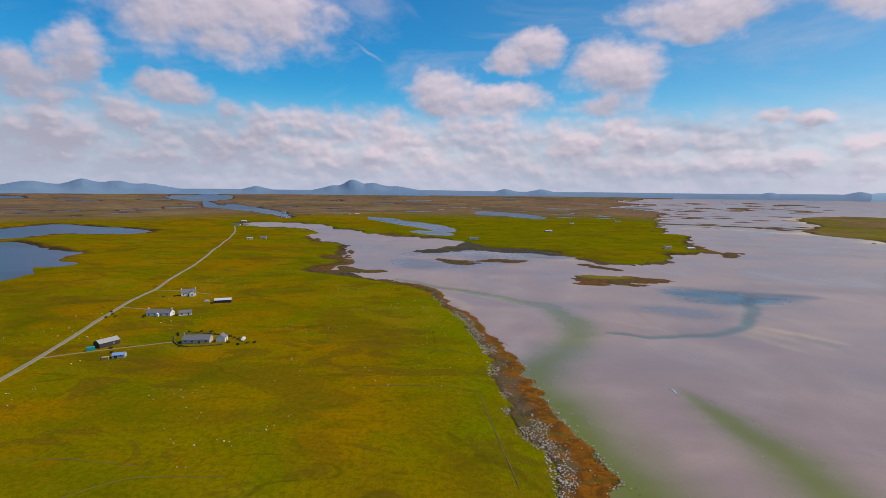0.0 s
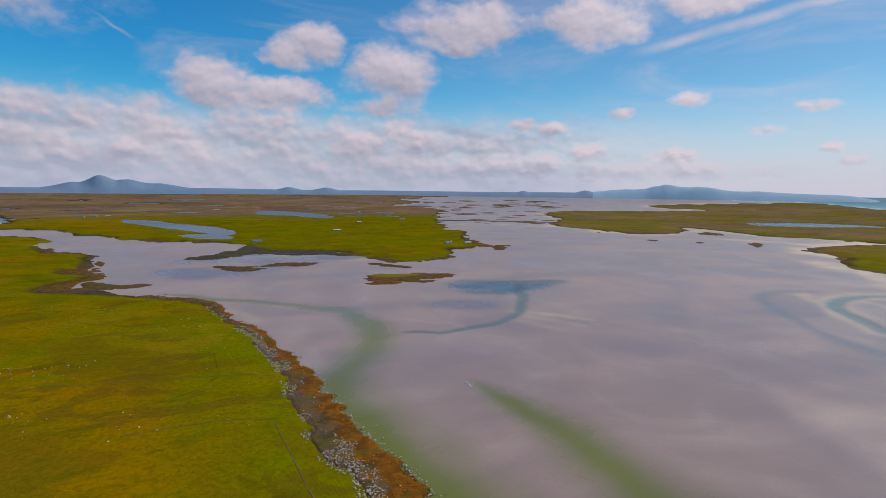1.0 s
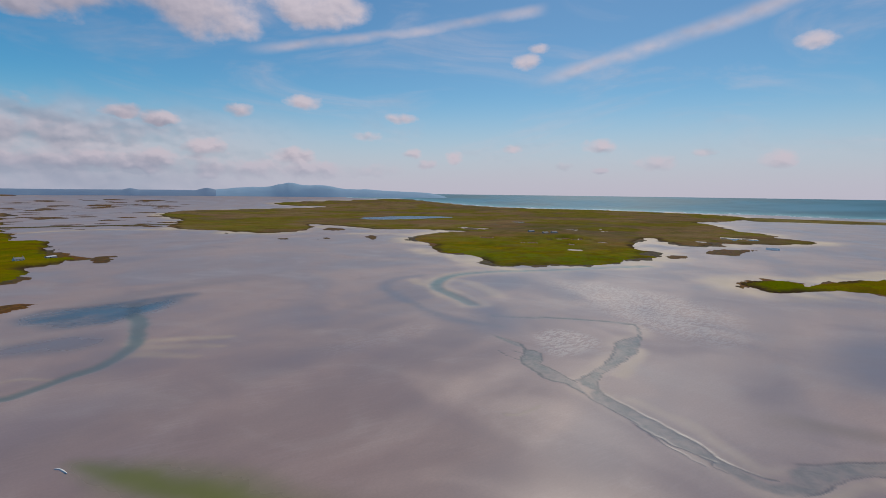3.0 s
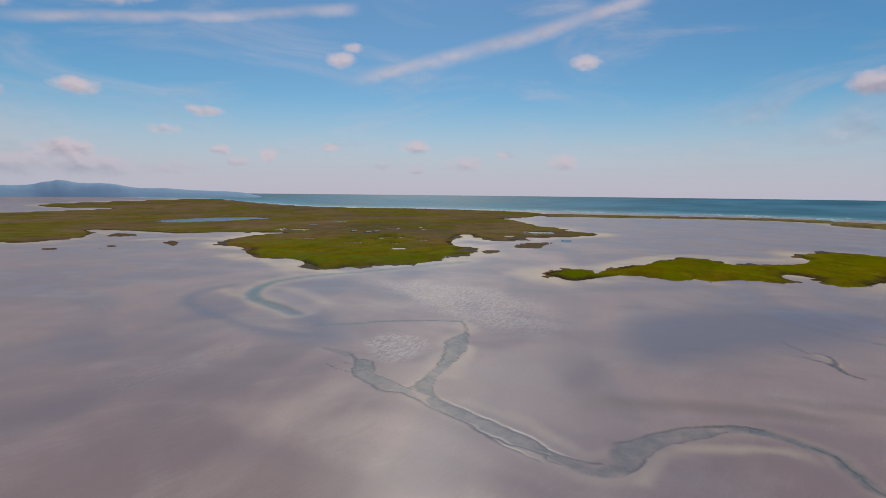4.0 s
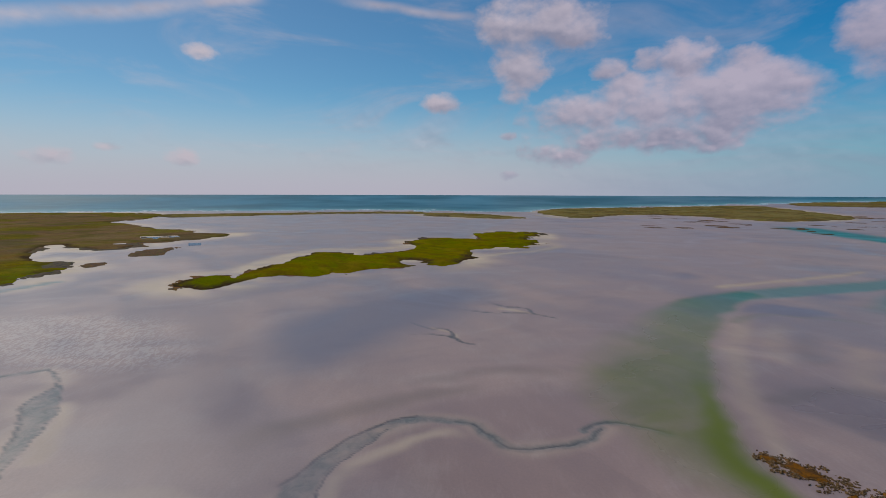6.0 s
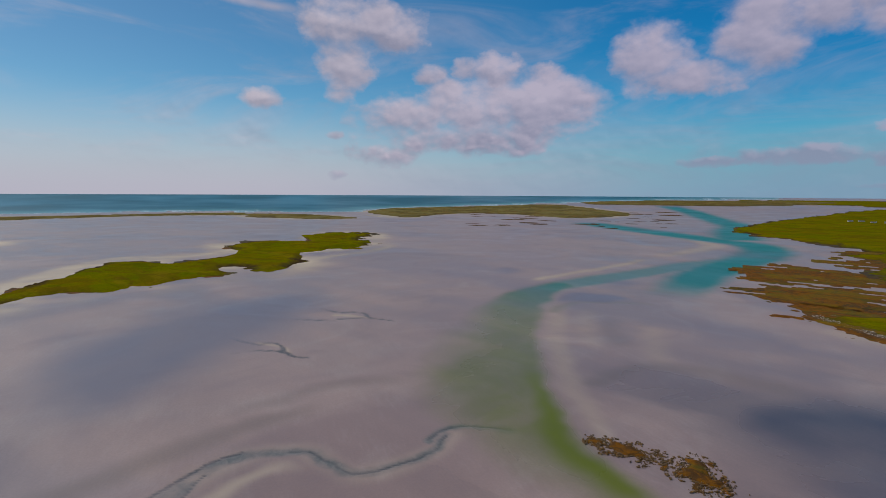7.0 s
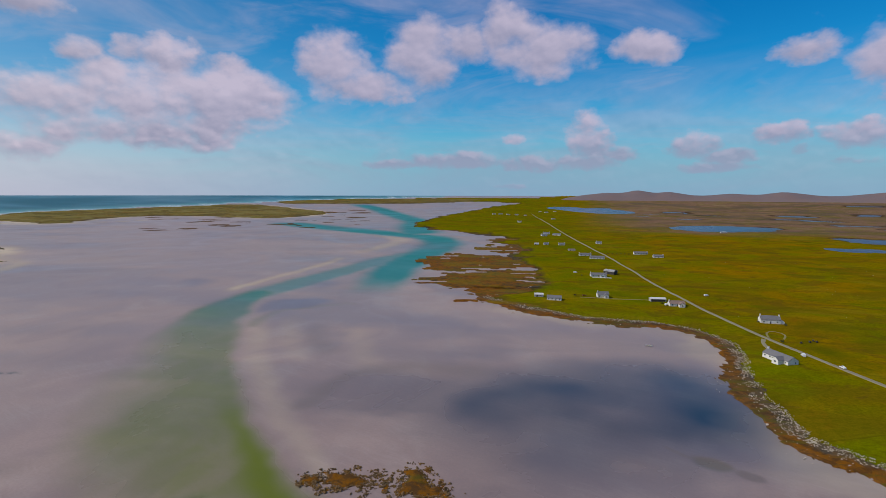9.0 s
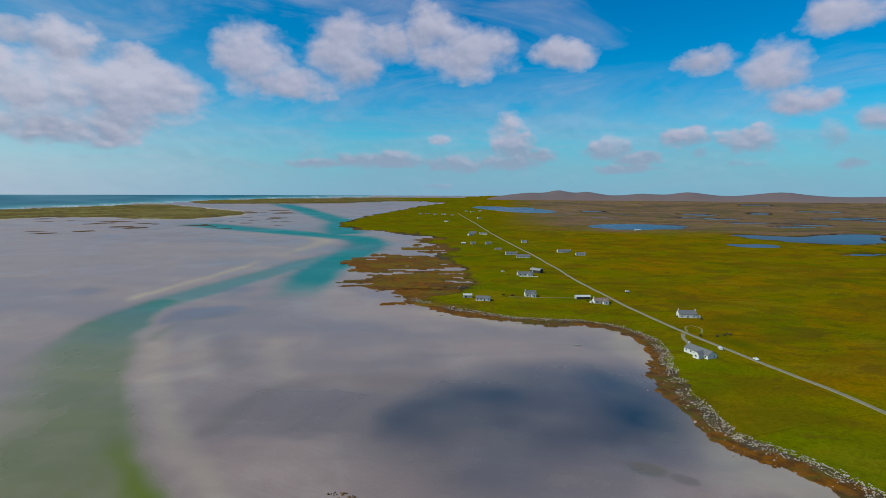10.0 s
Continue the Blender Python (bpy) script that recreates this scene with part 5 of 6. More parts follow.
def skerries(label, seed, count, az, dist, mat):
    """Low ragged mounds strewn over the far flats, as one mesh."""
    rng = np.random.RandomState(seed)
    verts, faces = [], []
    n = 22
    q = np.arange(n) * 2 * math.pi / n
    for k in range(count):
        a, d = radians(rng.uniform(*az)), rng.uniform(*dist)
        w, deep = d * rng.uniform(0.004, 0.022), rng.uniform(0.35, 1.1)
        cx, cy = CENTRE[0] + d * math.sin(a), CENTRE[1] + d * math.cos(a)
        if max(shape_field(np.array([cx]), np.array([cy]), o, 60)[0] for o in (MAIN, EAST)) > 0:
            continue
        ragged = 1 + 0.55 * fbm(3 * np.cos(q) + 9 * k, 3 * np.sin(q) + 5 * k, 3, seed)
        th = -a + rng.uniform(-0.2, 0.2)
        z = float(lift(np.array([d]))[0])
        first = len(verts)
        for scale, up in ((1.0, -0.5), (0.8, 0.35)):
            u, v = w * scale * ragged * np.cos(q), w * deep * scale * ragged * np.sin(q)
            px, py = cx + u * math.cos(th) - v * math.sin(th), cy + u * math.sin(th) + v * math.cos(th)
            pz = lift(np.hypot(px - CENTRE[0], py - CENTRE[1])) + up
            verts += [(UNIT * i, UNIT * j, UNIT * h) for i, j, h in zip(px, py, pz)]
        faces += [(first + i, first + (i + 1) % n, first + n + (i + 1) % n, first + n + i) for i in range(n)]
        faces.append(tuple(first + n + i for i in range(n)))
    me = bpy.data.meshes.new("weed_bank")
    me.from_pydata(verts, [], faces)
    me.materials.append(mat)
    tagged(new("weed_bank", me), label, "seaweed", kind="stuff")


def hill(label, az0, az1, peaks, base_el, mat, seed):
    """A far ridge: bumps in height along a stretch of the horizon."""
    na, nd = 220, 14
    az = np.linspace(az0, az1, na)
    el = np.full(na, 1.0)
    for a, e, w in peaks:
        el = el + np.exp(5.0 * (e - base_el) * np.exp(-np.abs((az - a) / w) ** 1.6)) - 1.0
    el = base_el + np.log(el) / 5.0
    el = el + 0.07 * (el - base_el) * fbm(az / 0.8, az * 0, 4, seed + 3)
    fade = ease(az, az0, az0 + 0.12 * (az1 - az0)) * ease(-az, -az1, -az1 + 0.12 * (az1 - az0))
    top = 74 + 4700 / UNIT * np.tan(np.radians(base_el - 0.5 * (1 - fade) + (el - base_el) * fade))
    r = np.linspace(4350, 4880, nd) / UNIT
    prof = np.sin(np.linspace(0.02, math.pi - 0.5, nd)) ** 0.9
    a = np.radians(az)[None, :]
    x, y = r[:, None] * np.sin(a), r[:, None] * np.cos(a)
    foot = lift(r)[:, None] - 3
    z = foot + (top[None, :] - foot) * prof[:, None] * (1 + 0.16 * fbm(x / 90, y / 90, 4, seed) * (1 - prof[:, None] ** 4))
    me_ob = sheet("hill", x, y, z, np.ones(x.shape, bool), mat)
    tagged(me_ob, label, "hill", kind="structure")


build_flats()
FIELDS = build_land()
skerries("dark weed-covered skerries strewn over the far bay", 41, 170, (7, 31), (1080, 2700), WEED)
skerries("thin brown weed streaks below the far dunes", 42, 60, (140, 162), (1150, 2200), WEED)
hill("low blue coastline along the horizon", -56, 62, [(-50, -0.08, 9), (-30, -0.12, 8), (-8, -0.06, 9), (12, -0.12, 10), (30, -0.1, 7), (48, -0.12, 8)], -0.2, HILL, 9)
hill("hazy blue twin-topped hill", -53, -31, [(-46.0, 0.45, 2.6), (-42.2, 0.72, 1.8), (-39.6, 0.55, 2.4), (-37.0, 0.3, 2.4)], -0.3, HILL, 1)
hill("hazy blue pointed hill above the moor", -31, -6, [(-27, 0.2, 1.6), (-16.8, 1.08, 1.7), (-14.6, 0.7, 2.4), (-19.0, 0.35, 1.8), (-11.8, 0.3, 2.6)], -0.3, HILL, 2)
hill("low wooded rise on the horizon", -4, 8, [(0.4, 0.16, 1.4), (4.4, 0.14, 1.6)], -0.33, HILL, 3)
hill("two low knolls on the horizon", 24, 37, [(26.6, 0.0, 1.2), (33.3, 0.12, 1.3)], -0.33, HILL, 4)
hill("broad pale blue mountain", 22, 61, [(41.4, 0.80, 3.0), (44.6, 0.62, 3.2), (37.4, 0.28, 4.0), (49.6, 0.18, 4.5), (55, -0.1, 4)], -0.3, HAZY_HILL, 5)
hill("long heather-brown moorland ridge", 181, 226, [(188.5, 0.1, 3), (191.4, 0.34, 2.2), (194.4, 0.22, 2), (200, 0.05, 2.5), (204.4, 0.2, 2.5), (212, 0.22, 3), (221, -0.1, 4)], -0.3, HEATH_HILL, 6)

# ---------------------------------------------------------------- roads
def ground_heights(x, y):
    r = np.hypot(x - CENTRE[0], y - CENTRE[1])
    s = shape_field(x, y, MAIN, 60) + rough_edge(x, y)
    return land_height(x, y, r, s, 1.6, 0.1)


def ground_z(px, py):
    """Height of the mainland's ground at a place, by the same rule as the sheet."""
    return float(ground_heights(np.array([float(px)]), np.array([float(py)]))[0])


def ribbon(name, line, half, mat, label, raise_by=0.12, verge=0.35, step=3.0):
    """A road bed that follows the ground, with a crown and sloping verges."""
    p = rounded(line, False, 3)
    seg = np.hypot(*np.diff(p, axis=0).T)
    at = np.concatenate([[0], np.cumsum(seg)])
    n = max(8, int(at[-1] / step))
    t = np.linspace(0, at[-1], n)
    q = np.stack([np.interp(t, at, p[:, 0]), np.interp(t, at, p[:, 1])], -1)
    d = np.gradient(q, axis=0)
    nrm = np.stack([-d[:, 1], d[:, 0]], -1) / np.hypot(*d.T)[:, None]
    r = np.hypot(q[:, 0] - CENTRE[0], q[:, 1] - CENTRE[1])
    s = shape_field(q[:, 0], q[:, 1], MAIN, 60) + rough_edge(q[:, 0], q[:, 1])
    z = land_height(q[:, 0], q[:, 1], r, s, 1.6, 0.1) + raise_by / UNIT
    wob = 1 + 0.08 * fbm(t / 9, t * 0, 3, 4)
    offs = [(-half - verge, -raise_by - 0.5), (-half, 0.0), (0, 0.07), (half, 0.0), (half + verge, -raise_by - 0.5)]
    verts = [(*(UNIT * q[i] + nrm[i] * o * wob[i]), UNIT * z[i] + h) for i in range(n) for o, h in offs]
    faces = [(i * 5 + k, i * 5 + k + 1, i * 5 + k + 6, i * 5 + k + 5) for i in range(n - 1) for k in range(4)]
    me = bpy.data.meshes.new(name)
    me.from_pydata(verts, [], faces)
    me.materials.append(mat)
    me.update()
    return tagged(new(name, me), label, "road", kind="structure")


ribbon("road", ROAD[::-1] + [(-193, 55), (-166, -25), (-135, -105), (-114, -170)] + ROAD_S, 1.7, ROADTOP, "single-track grey asphalt road across the grassland", 0.25)

ribbon("track", [(-220, 142), (-203, 155), (-179, 169)], 1.1, TRACK, "beaten yellow farm track through the grass", 0.06, 0.2)
ribbon("track", [(-268, 277), (-246, 277), (-221, 269)], 1.0, TRACK, "beaten farm track to a white cottage", 0.06, 0.2)
ribbon("track", [(-249, 225), (-232, 223), (-222, 216)], 1.0, TRACK, "short grassy drive off the road", 0.06, 0.2)
ribbon("track", [(-92, -305), (-95, -316), (-101, -320), (-104, -313), (-98, -303)], 0.7, TRACK, "looped drive beside a white cottage", 0.06, 0.2)
ribbon("track", [(-88, -302), (-84, -292), (-83, -281)], 1.5, ROADTOP, "short asphalt drive to a bungalow", 0.08, 0.2)
ribbon("track", [(-8, -393), (-42, -392), (-58, -392)], 1.0, TRACK, "grassy track past a white cottage", 0.06, 0.2)


# ---------------------------------------------------------------- helpers for things
def part(name, bm, mat, parent=None, label=""):
    me = bpy.data.meshes.new(name)
    bm.to_mesh(me)
    bm.free()
    me.materials.append(mat)
    ob = new(name, me)
    if parent is not None:
        ob.parent = parent
    return tagged(ob, label)


def solid(verts, faces):
    bm = bmesh.new()
    vs = [bm.verts.new(v) for v in verts]
    for f in faces:
        bm.faces.new([vs[i] for i in f])
    bmesh.ops.recalc_face_normals(bm, faces=bm.faces)
    return bm


def add_box(bm, cx, cy, cz, sx, sy, sz, bevel=0.0):
    got = bmesh.ops.create_cube(bm, size=1.0, matrix=Matrix.Translation((cx, cy, cz)) @ Matrix.Diagonal((sx, sy, sz, 1)))
    if bevel:
        edges = {e for v in got["verts"] for e in v.link_edges}
        bmesh.ops.bevel(bm, geom=list(edges), offset=bevel, segments=1, affect="EDGES")
    return bm


def box(cx, cy, cz, sx, sy, sz, bevel=0.0):
    return add_box(bmesh.new(), cx, cy, cz, sx, sy, sz, bevel)


def gabled(L, W, h, ridge):
    """Walls of a house with gables at both ends; length along x."""
    a, b = L / 2, W / 2
    v = [(-a, -b, -0.5), (a, -b, -0.5), (a, b, -0.5), (-a, b, -0.5), (-a, -b, h), (a, -b, h), (a, b, h), (-a, b, h), (-a, 0, ridge), (a, 0, ridge)]
    return solid(v, [(0, 1, 5, 4), (2, 3, 7, 6), (1, 2, 6, 9, 5), (3, 0, 4, 8, 7), (0, 3, 2, 1), (4, 5, 9, 8), (6, 7, 8, 9)])


def slab_roof(L, W, h, ridge, over=0.3, thick=0.16, corrugated=False):
    """Two thick roof slopes meeting at a ridge, with eaves."""
    a, b = L / 2 + over * 0.6, W / 2
    rise = (ridge - h) / b
    e = b + over
    pts = [(e, h - over * rise + 0.03), (0, ridge + 0.03), (0, ridge + 0.03 + thick), (e, h - over * rise + 0.03 + thick)]
    bm = bmesh.new()
    n = max(6, int(L / 0.9)) if corrugated else 1
    for side in (-1, 1):
        for k in range(n):
            x0, x1 = -a + 2 * a * k / n, -a + 2 * a * (k + 1) / n
            lift_k = 0.03 * (k % 2) if corrugated else 0.0
            vs = [bm.verts.new((x, side * q, z + lift_k)) for x in (x0, x1) for q, z in pts]
            for f in ((0, 1, 2, 3), (4, 7, 6, 5), (0, 4, 5, 1), (1, 5, 6, 2), (2, 6, 7, 3), (3, 7, 4, 0)):
                bm.faces.new([vs[i] for i in f])
    bmesh.ops.recalc_face_normals(bm, faces=bm.faces)
    return bm


def add_window(parent, x, y, z, w, h, along="x", face=-1, fine=True):
    """A white frame set in a wall, with a dark pane as its own piece."""
    bm = bmesh.new()
    t, d = 0.09, 0.14
    dims = ((w + 2 * t, t, 0, h / 2 + t / 2), (w + 2 * t, t, 0, -h / 2 - t / 2), (t, h, -w / 2 - t / 2, 0), (t, h, w / 2 + t / 2, 0), (0.05, h, 0, 0))
    for sw, sh, ox, oz in dims:
        if along == "x":
            add_box(bm, x + ox, y, z + oz, sw, d, sh)
        else:
            add_box(bm, x, y + ox, z + oz, d, sw, sh)
    win = part("window", bm, WHITEWASH, parent)
    part("pane", box(x, y, z, w, 0.06, h) if along == "x" else box(x, y, z, 0.06, w, h), GLASS, win, "dark reflecting glass")
    return win


def place(thing, cx, cy, angle, depth=0.0):
    """Stand a thing on the ground; depth sets it back from a front line seen from the shore's middle."""
    if cy < 0:
        angle += 180
    d = Vector((cx - CENTRE[0], cy - CENTRE[1]))
    d.normalize()
    x, y = cx + d.x * depth * 0.7, cy + d.y * depth * 0.7
    thing.matrix_world = pose(UNIT * x, UNIT * y, UNIT * ground_z(x, y) - 0.1, 0, 0, angle)
    return thing


def cottage(L, W, label, wall=WHITEWASH, roof=SLATE, h=2.6, ridge=5.0, stacks=2, windows=3, porch=False, wing=0.0, leanto=False, fine=True, group="houses along the shore road"):
    house = tagged(new("house"), label, "house", group)
    part("wall", gabled(L, W, h, ridge), wall, house)
    part("roof", slab_roof(L, W, h, ridge), roof, house, "grey roof" if roof is SLATE else "")
    for k in range(stacks):
        x = (-1 if k == 0 else 1) * (L / 2 - 0.45)
        bm = box(x, 0, ridge + 0.35, 0.8, 1.0, 1.5)
        add_box(bm, x, 0, ridge + 1.15, 0.95, 1.15, 0.14)
        st = part("chimney", bm, wall, house)
        if fine:
            for o in (-0.25, 0.25):
                bm = bmesh.new()
                bmesh.ops.create_cone(bm, cap_ends=True, segments=8, radius1=0.14, radius2=0.11, depth=0.4, matrix=Matrix.Translation((x, o, ridge + 1.4)))
                part("chimney_pot", bm, BROWN_TILE, st, "brown clay pot")
    for side in (-1, 1):
        for k in range(windows):
            x = -L / 2 + L * (k + 0.5) / windows
            if k == windows // 2 and side == -1:
                bm = box(x, side * (W / 2 + 0.01), 1.0, 0.95, 0.1, 2.0)
                part("door", bm, DARK_BOARD, house, "dark timber door")
            else:
                add_window(house, x, side * (W / 2 + 0.01), 1.5, 1.1, 1.15)
    if fine:
        for end in (-1, 1):
            add_window(house, end * (L / 2 + 0.01), W * 0.2, 1.5, 0.9, 1.0, "y")
    if wing:
        ww, wl = wing, W * 0.55
        m = Matrix.Translation((L * 0.22, -W / 2 - wl / 2 + 0.6, 0)) @ Matrix.Rotation(radians(90), 4, "Z")
        bm = gabled(wl + 1.2, ww, h, h + ww * 0.36)
        bmesh.ops.transform(bm, matrix=m, verts=bm.verts)
        part("wing", bm, wall, house, "white gabled wing")
        bm = slab_roof(wl + 1.2, ww, h, h + ww * 0.36)
        bmesh.ops.transform(bm, matrix=m, verts=bm.verts)
        part("wing_roof", bm, roof, house)
        add_window(house, L * 0.22, -W / 2 - wl + 0.0, 1.5, 1.5, 1.2)
    if porch:
        bm = gabled(1.8, 2.0, 2.1, 2.9)
        bmesh.ops.transform(bm, matrix=Matrix.Translation((0, -W / 2 - 0.8, 0)) @ Matrix.Rotation(radians(90), 4, "Z"), verts=bm.verts)
        part("porch", bm, wall, house)
    if leanto:
        a, b = L / 2, W / 2
        bm = solid([(a, -b + 0.6, -0.5), (a + 3.2, -b + 0.6, -0.5), (a + 3.2, b - 0.6, -0.5), (a, b - 0.6, -0.5), (a, -b + 0.6, 2.6), (a + 3.2, -b + 0.6, 1.9), (a + 3.2, b - 0.6, 1.9), (a, b - 0.6, 2.6)],
                   [(0, 1, 5, 4), (1, 2, 6, 5), (2, 3, 7, 6), (0, 3, 2, 1), (4, 5, 6, 7), (3, 0, 4, 7)])
        part("lean_to", bm, wall, house, "low white lean-to")
    return house


def barn(L, W, label, wall=GREY_HARL, roof=TIN, h=2.6, ridge=3.9, open_front=False, curved=False, group="farm sheds"):
    shed = tagged(new("shed"), label, "shed", group)
    part("wall", gabled(L, W, h, ridge), wall, shed)
    if curved:
        bm = bmesh.new()
        n = 10
        ring = [(-math.cos(math.pi * k / n) * (W / 2 + 0.25), h + math.sin(math.pi * k / n) * (ridge - h + 0.35)) for k in range(n + 1)]
        rows = [[bm.verts.new((x, q * s, z * 1.0 - (0.12 if s < 1 else 0))) for q, z in ring] for x, s in ((-L / 2 - 0.2, 1), (L / 2 + 0.2, 1))]
        for k in range(n):
            bm.faces.new((rows[0][k], rows[0][k + 1], rows[1][k + 1], rows[1][k]))
        bmesh.ops.solidify(bm, geom=bm.faces[:], thickness=0.12)
        bmesh.ops.recalc_face_normals(bm, faces=bm.faces)
        part("roof", bm, roof, shed, "curved pale metal roof")
    else:
        part("roof", slab_roof(L, W, h, ridge, 0.25, 0.12, True), roof, shed, "corrugated metal roof")
    if open_front:
        # a solid dark panel stands in for the shade inside the opening
        part("doorway", box(0, -W / 2 - 0.02, h * 0.45, L * 0.9, 0.12, h * 0.88), DARK_BOARD, shed, "dark panel for the shade inside the open front")
    else:
        part("door", box(-L * 0.2, -W / 2 - 0.04, 1.05, 1.6, 0.1, 2.1), DARK_BOARD, shed, "dark plank door")
        add_window(shed, L * 0.2, -W / 2 - 0.01, 1.6, 0.8, 0.7)
    return shed


# ---------------------------------------------------------------- the south shore's crofts
place(cottage(20.7, 7.9, "long white bungalow with grey roof and front gable", wing=5.0, stacks=1, windows=5, h=2.7, ridge=5.2), -79.5, -266, 109 + 180, 3.0)
place(cottage(15.2, 7.0, "white gabled cottage with chimneys at both ends", windows=3, h=3.4, ridge=6.2, leanto=True), -106, -336, -6 + 0, 3.2)
place(barn(9.4, 5.1, "small shed with a pale metal roof on grass"), 20.7, -390, 0, 2.5)
place(cottage(14.5, 8.2, "low grey-roofed bungalow near the shore", stacks=0, windows=4, ridge=4.6), 10.5, -380, -8, 3.5)
place(cottage(11.6, 6.8, "white cottage with a steep grey gable", wing=4.4, stacks=1, h=3.0, ridge=6.0), -23.7, -395, 4, 3)
place(barn(15.2, 6.6, "long shed with a pale metal roof and dark front", open_front=True), -58.5, -387, 2, 3)
place(cottage(14.6, 7.7, "white house with a brown tiled roof", roof=BROWN_TILE, wing=5.0, stacks=1), -67, -374, 2, 3.5)
place(cottage(20.7, 7.7, "grey-roofed croft house behind a white wall", wing=5.0, stacks=2), -34, -487, 2, 3.5)
place(barn(15.2, 9.9, "large barn with a curved white metal roof", h=3.4, ridge=5.6, curved=True, wall=DARK_BOARD), -47, -503, -36, 4)
place(cottage(20.7, 7.7, "grey-roofed house in a roadside cluster", stacks=2, fine=False), -41, -642, 2, 3.5)
place(cottage(23.5, 7.7, "long white house in a roadside cluster", stacks=1, windows=5, fine=False), -51, -615, -4, 3.5)
place(barn(13.2, 6.6, "brown-roofed shed beside the road", roof=BROWN_TILE), -30.6, -695, 2, 3)
place(cottage(13.5, 6.8, "small white cottage on green pasture", fine=False), -23.5, -769, 3, 3)
place(cottage(10.5, 6.6, "small white cottage on green pasture", fine=False), -1.9, -768, 8, 3)
place(barn(10.1, 5.5, "pale shed near the weed shore"), 12, -767, 3, 3)
place(cottage(11.6, 7.0, "white cottage with a peaked front", wing=5.0, fine=False), -77.7, -788, 3, 3)
place(cottage(24.4, 7.7, "long white house behind dark bushes", windows=5, fine=False), -109, -667, 3, 3.5)
place(cottage(16.6, 7.3, "low white house on open pasture", fine=False), -121, -634, -3, 3.5)
place(barn(16.6, 6.6, "lone pale hut beside the loch"), -340, -1043, 4, 3)
for k, (cx, cy) in enumerate([(39, -1330), (79, -1776), (50, -1779), (21, -1736), (130, -1818), (106, -1821), (-37, -2058), (-94, -2065), (-59, -2000), (-56, -1514), (-11, -966), (-28, -941), (-5, -915)]):
    place(cottage(15.0 + 3 * (k % 3), 7.5, "small white house far along the road", fine=False, windows=3), cx, cy, (k * 37) % 50 - 25, 3)

# ---------------------------------------------------------------- the north crofts
place(cottage(17.9, 7.3, "long grey-roofed croft house inside a turf wall", wall=GREY_HARL, stacks=1, windows=4, h=2.6, ridge=5.0), -168, 169, 12, 3.3)
place(cottage(6.3, 5.9, "bright white gabled block at the house end", stacks=0, windows=1, h=3.0, ridge=5.2, fine=False), -158.4, 172.2, 102, 2.5)
place(cottage(19.3, 7.5, "white house with blue-grey slate roof", stacks=2, windows=4, porch=True), -215, 210.5, 8, 3.4)
place(cottage(9.7, 5.5, "low white outbuilding beside a house", stacks=0, windows=2, fine=False, h=2.2, ridge=3.9), -203, 214, 30, 2.5)
place(cottage(13.0, 7.0, "white cottage with a steep front gable", wing=4.6, stacks=2, h=3.2, ridge=6.0), -231, 261, 34, 3.2)
place(barn(14.6, 7.3, "long shed with white roof and dark panel for the shade inside the open front", open_front=True, wall=DARK_BOARD), -199.5, 246.6, 22, 3.3)
place(barn(13.1, 7.3, "grey-roofed stone barn with a dark gable", roof=GREY_TIN, wall=DARK_BOARD, h=3.0, ridge=4.8), -206, 161, 68, 0.5)
place(barn(6.9, 4.8, "small shed with blue striped metal roof", roof=BLUE_TIN, h=2.0, ridge=3.0), -187, 144.8, 25, 2.2)
place(barn(12.4, 6.6, "grey farm shed near the inlet", roof=GREY_TIN), -366, 610, 40, 2)
place(cottage(12.4, 6.6, "white cottage near the inlet head", fine=False), -352, 622, 20, 2)
place(cottage(16.6, 7.2, "white house where the road meets the inlet", fine=False), -518, 863, 13, 3)
for cx, cy, L, w, kind in ((-65, 675, 14, 0, 0), (56, 842, 14, 0, 1), (177, 606, 10, 0, 0), (206, 611, 11, 0, 1), (-475, 1343, 18, 0, 0), (-450, 1350, 16, 5, 0), (-425, 1362, 14, 0, 1), (-219, 1676, 18, 0, 1),
                           (-536, 1117, 14, 0, 0), (258, 1428, 14, 0, 0), (195, 1512, 14, 0, 1), (246, 1162, 14, 0, 0), (125, 1053, 11, 0, 1), (-659, 1397, 14, 0, 0), (-563, 976, 12, 0, 1)):
    t = barn(L * 1.3, 7.5, "pale farm shed on the green headland") if kind else cottage(L * 1.3, 7.5, "white croft house on the green headland", wing=w, fine=False)
    place(t, cx, cy, 11, 3)
# crofts on the eastern island stand on its own ground
for cx, cy, a in ((868, 343, -27), (853, 310, -20), (872, 300, -30)):
    t = cottage(19.3, 7.7, "grey-roofed croft house on the green island", fine=False, wall=GREY_HARL, stacks=1)
    t.matrix_world = pose(UNIT * cx, UNIT * cy, 2.0, 0, 0, a)


# ---------------------------------------------------------------- small things near the crofts
def container():
    c = tagged(new("shipping_container"), "turquoise metal container beside a barn", "container")
    bm = box(0, 0, 1.2, 4.6, 2.2, 2.4, 0.04)
    for k in range(9):
        for s in (-1, 1):
            add_box(bm, -2.0 + 0.5 * k, s * 1.13, 1.2, 0.18, 0.08, 2.0)
    part("body", bm, TEAL_PAINT, c)
    for s in (-1, 1):
        part("door", box(2.34, 0.53 * s, 1.2, 0.06, 1.0, 2.2, 0.02), TEAL_PAINT, c)
    return c


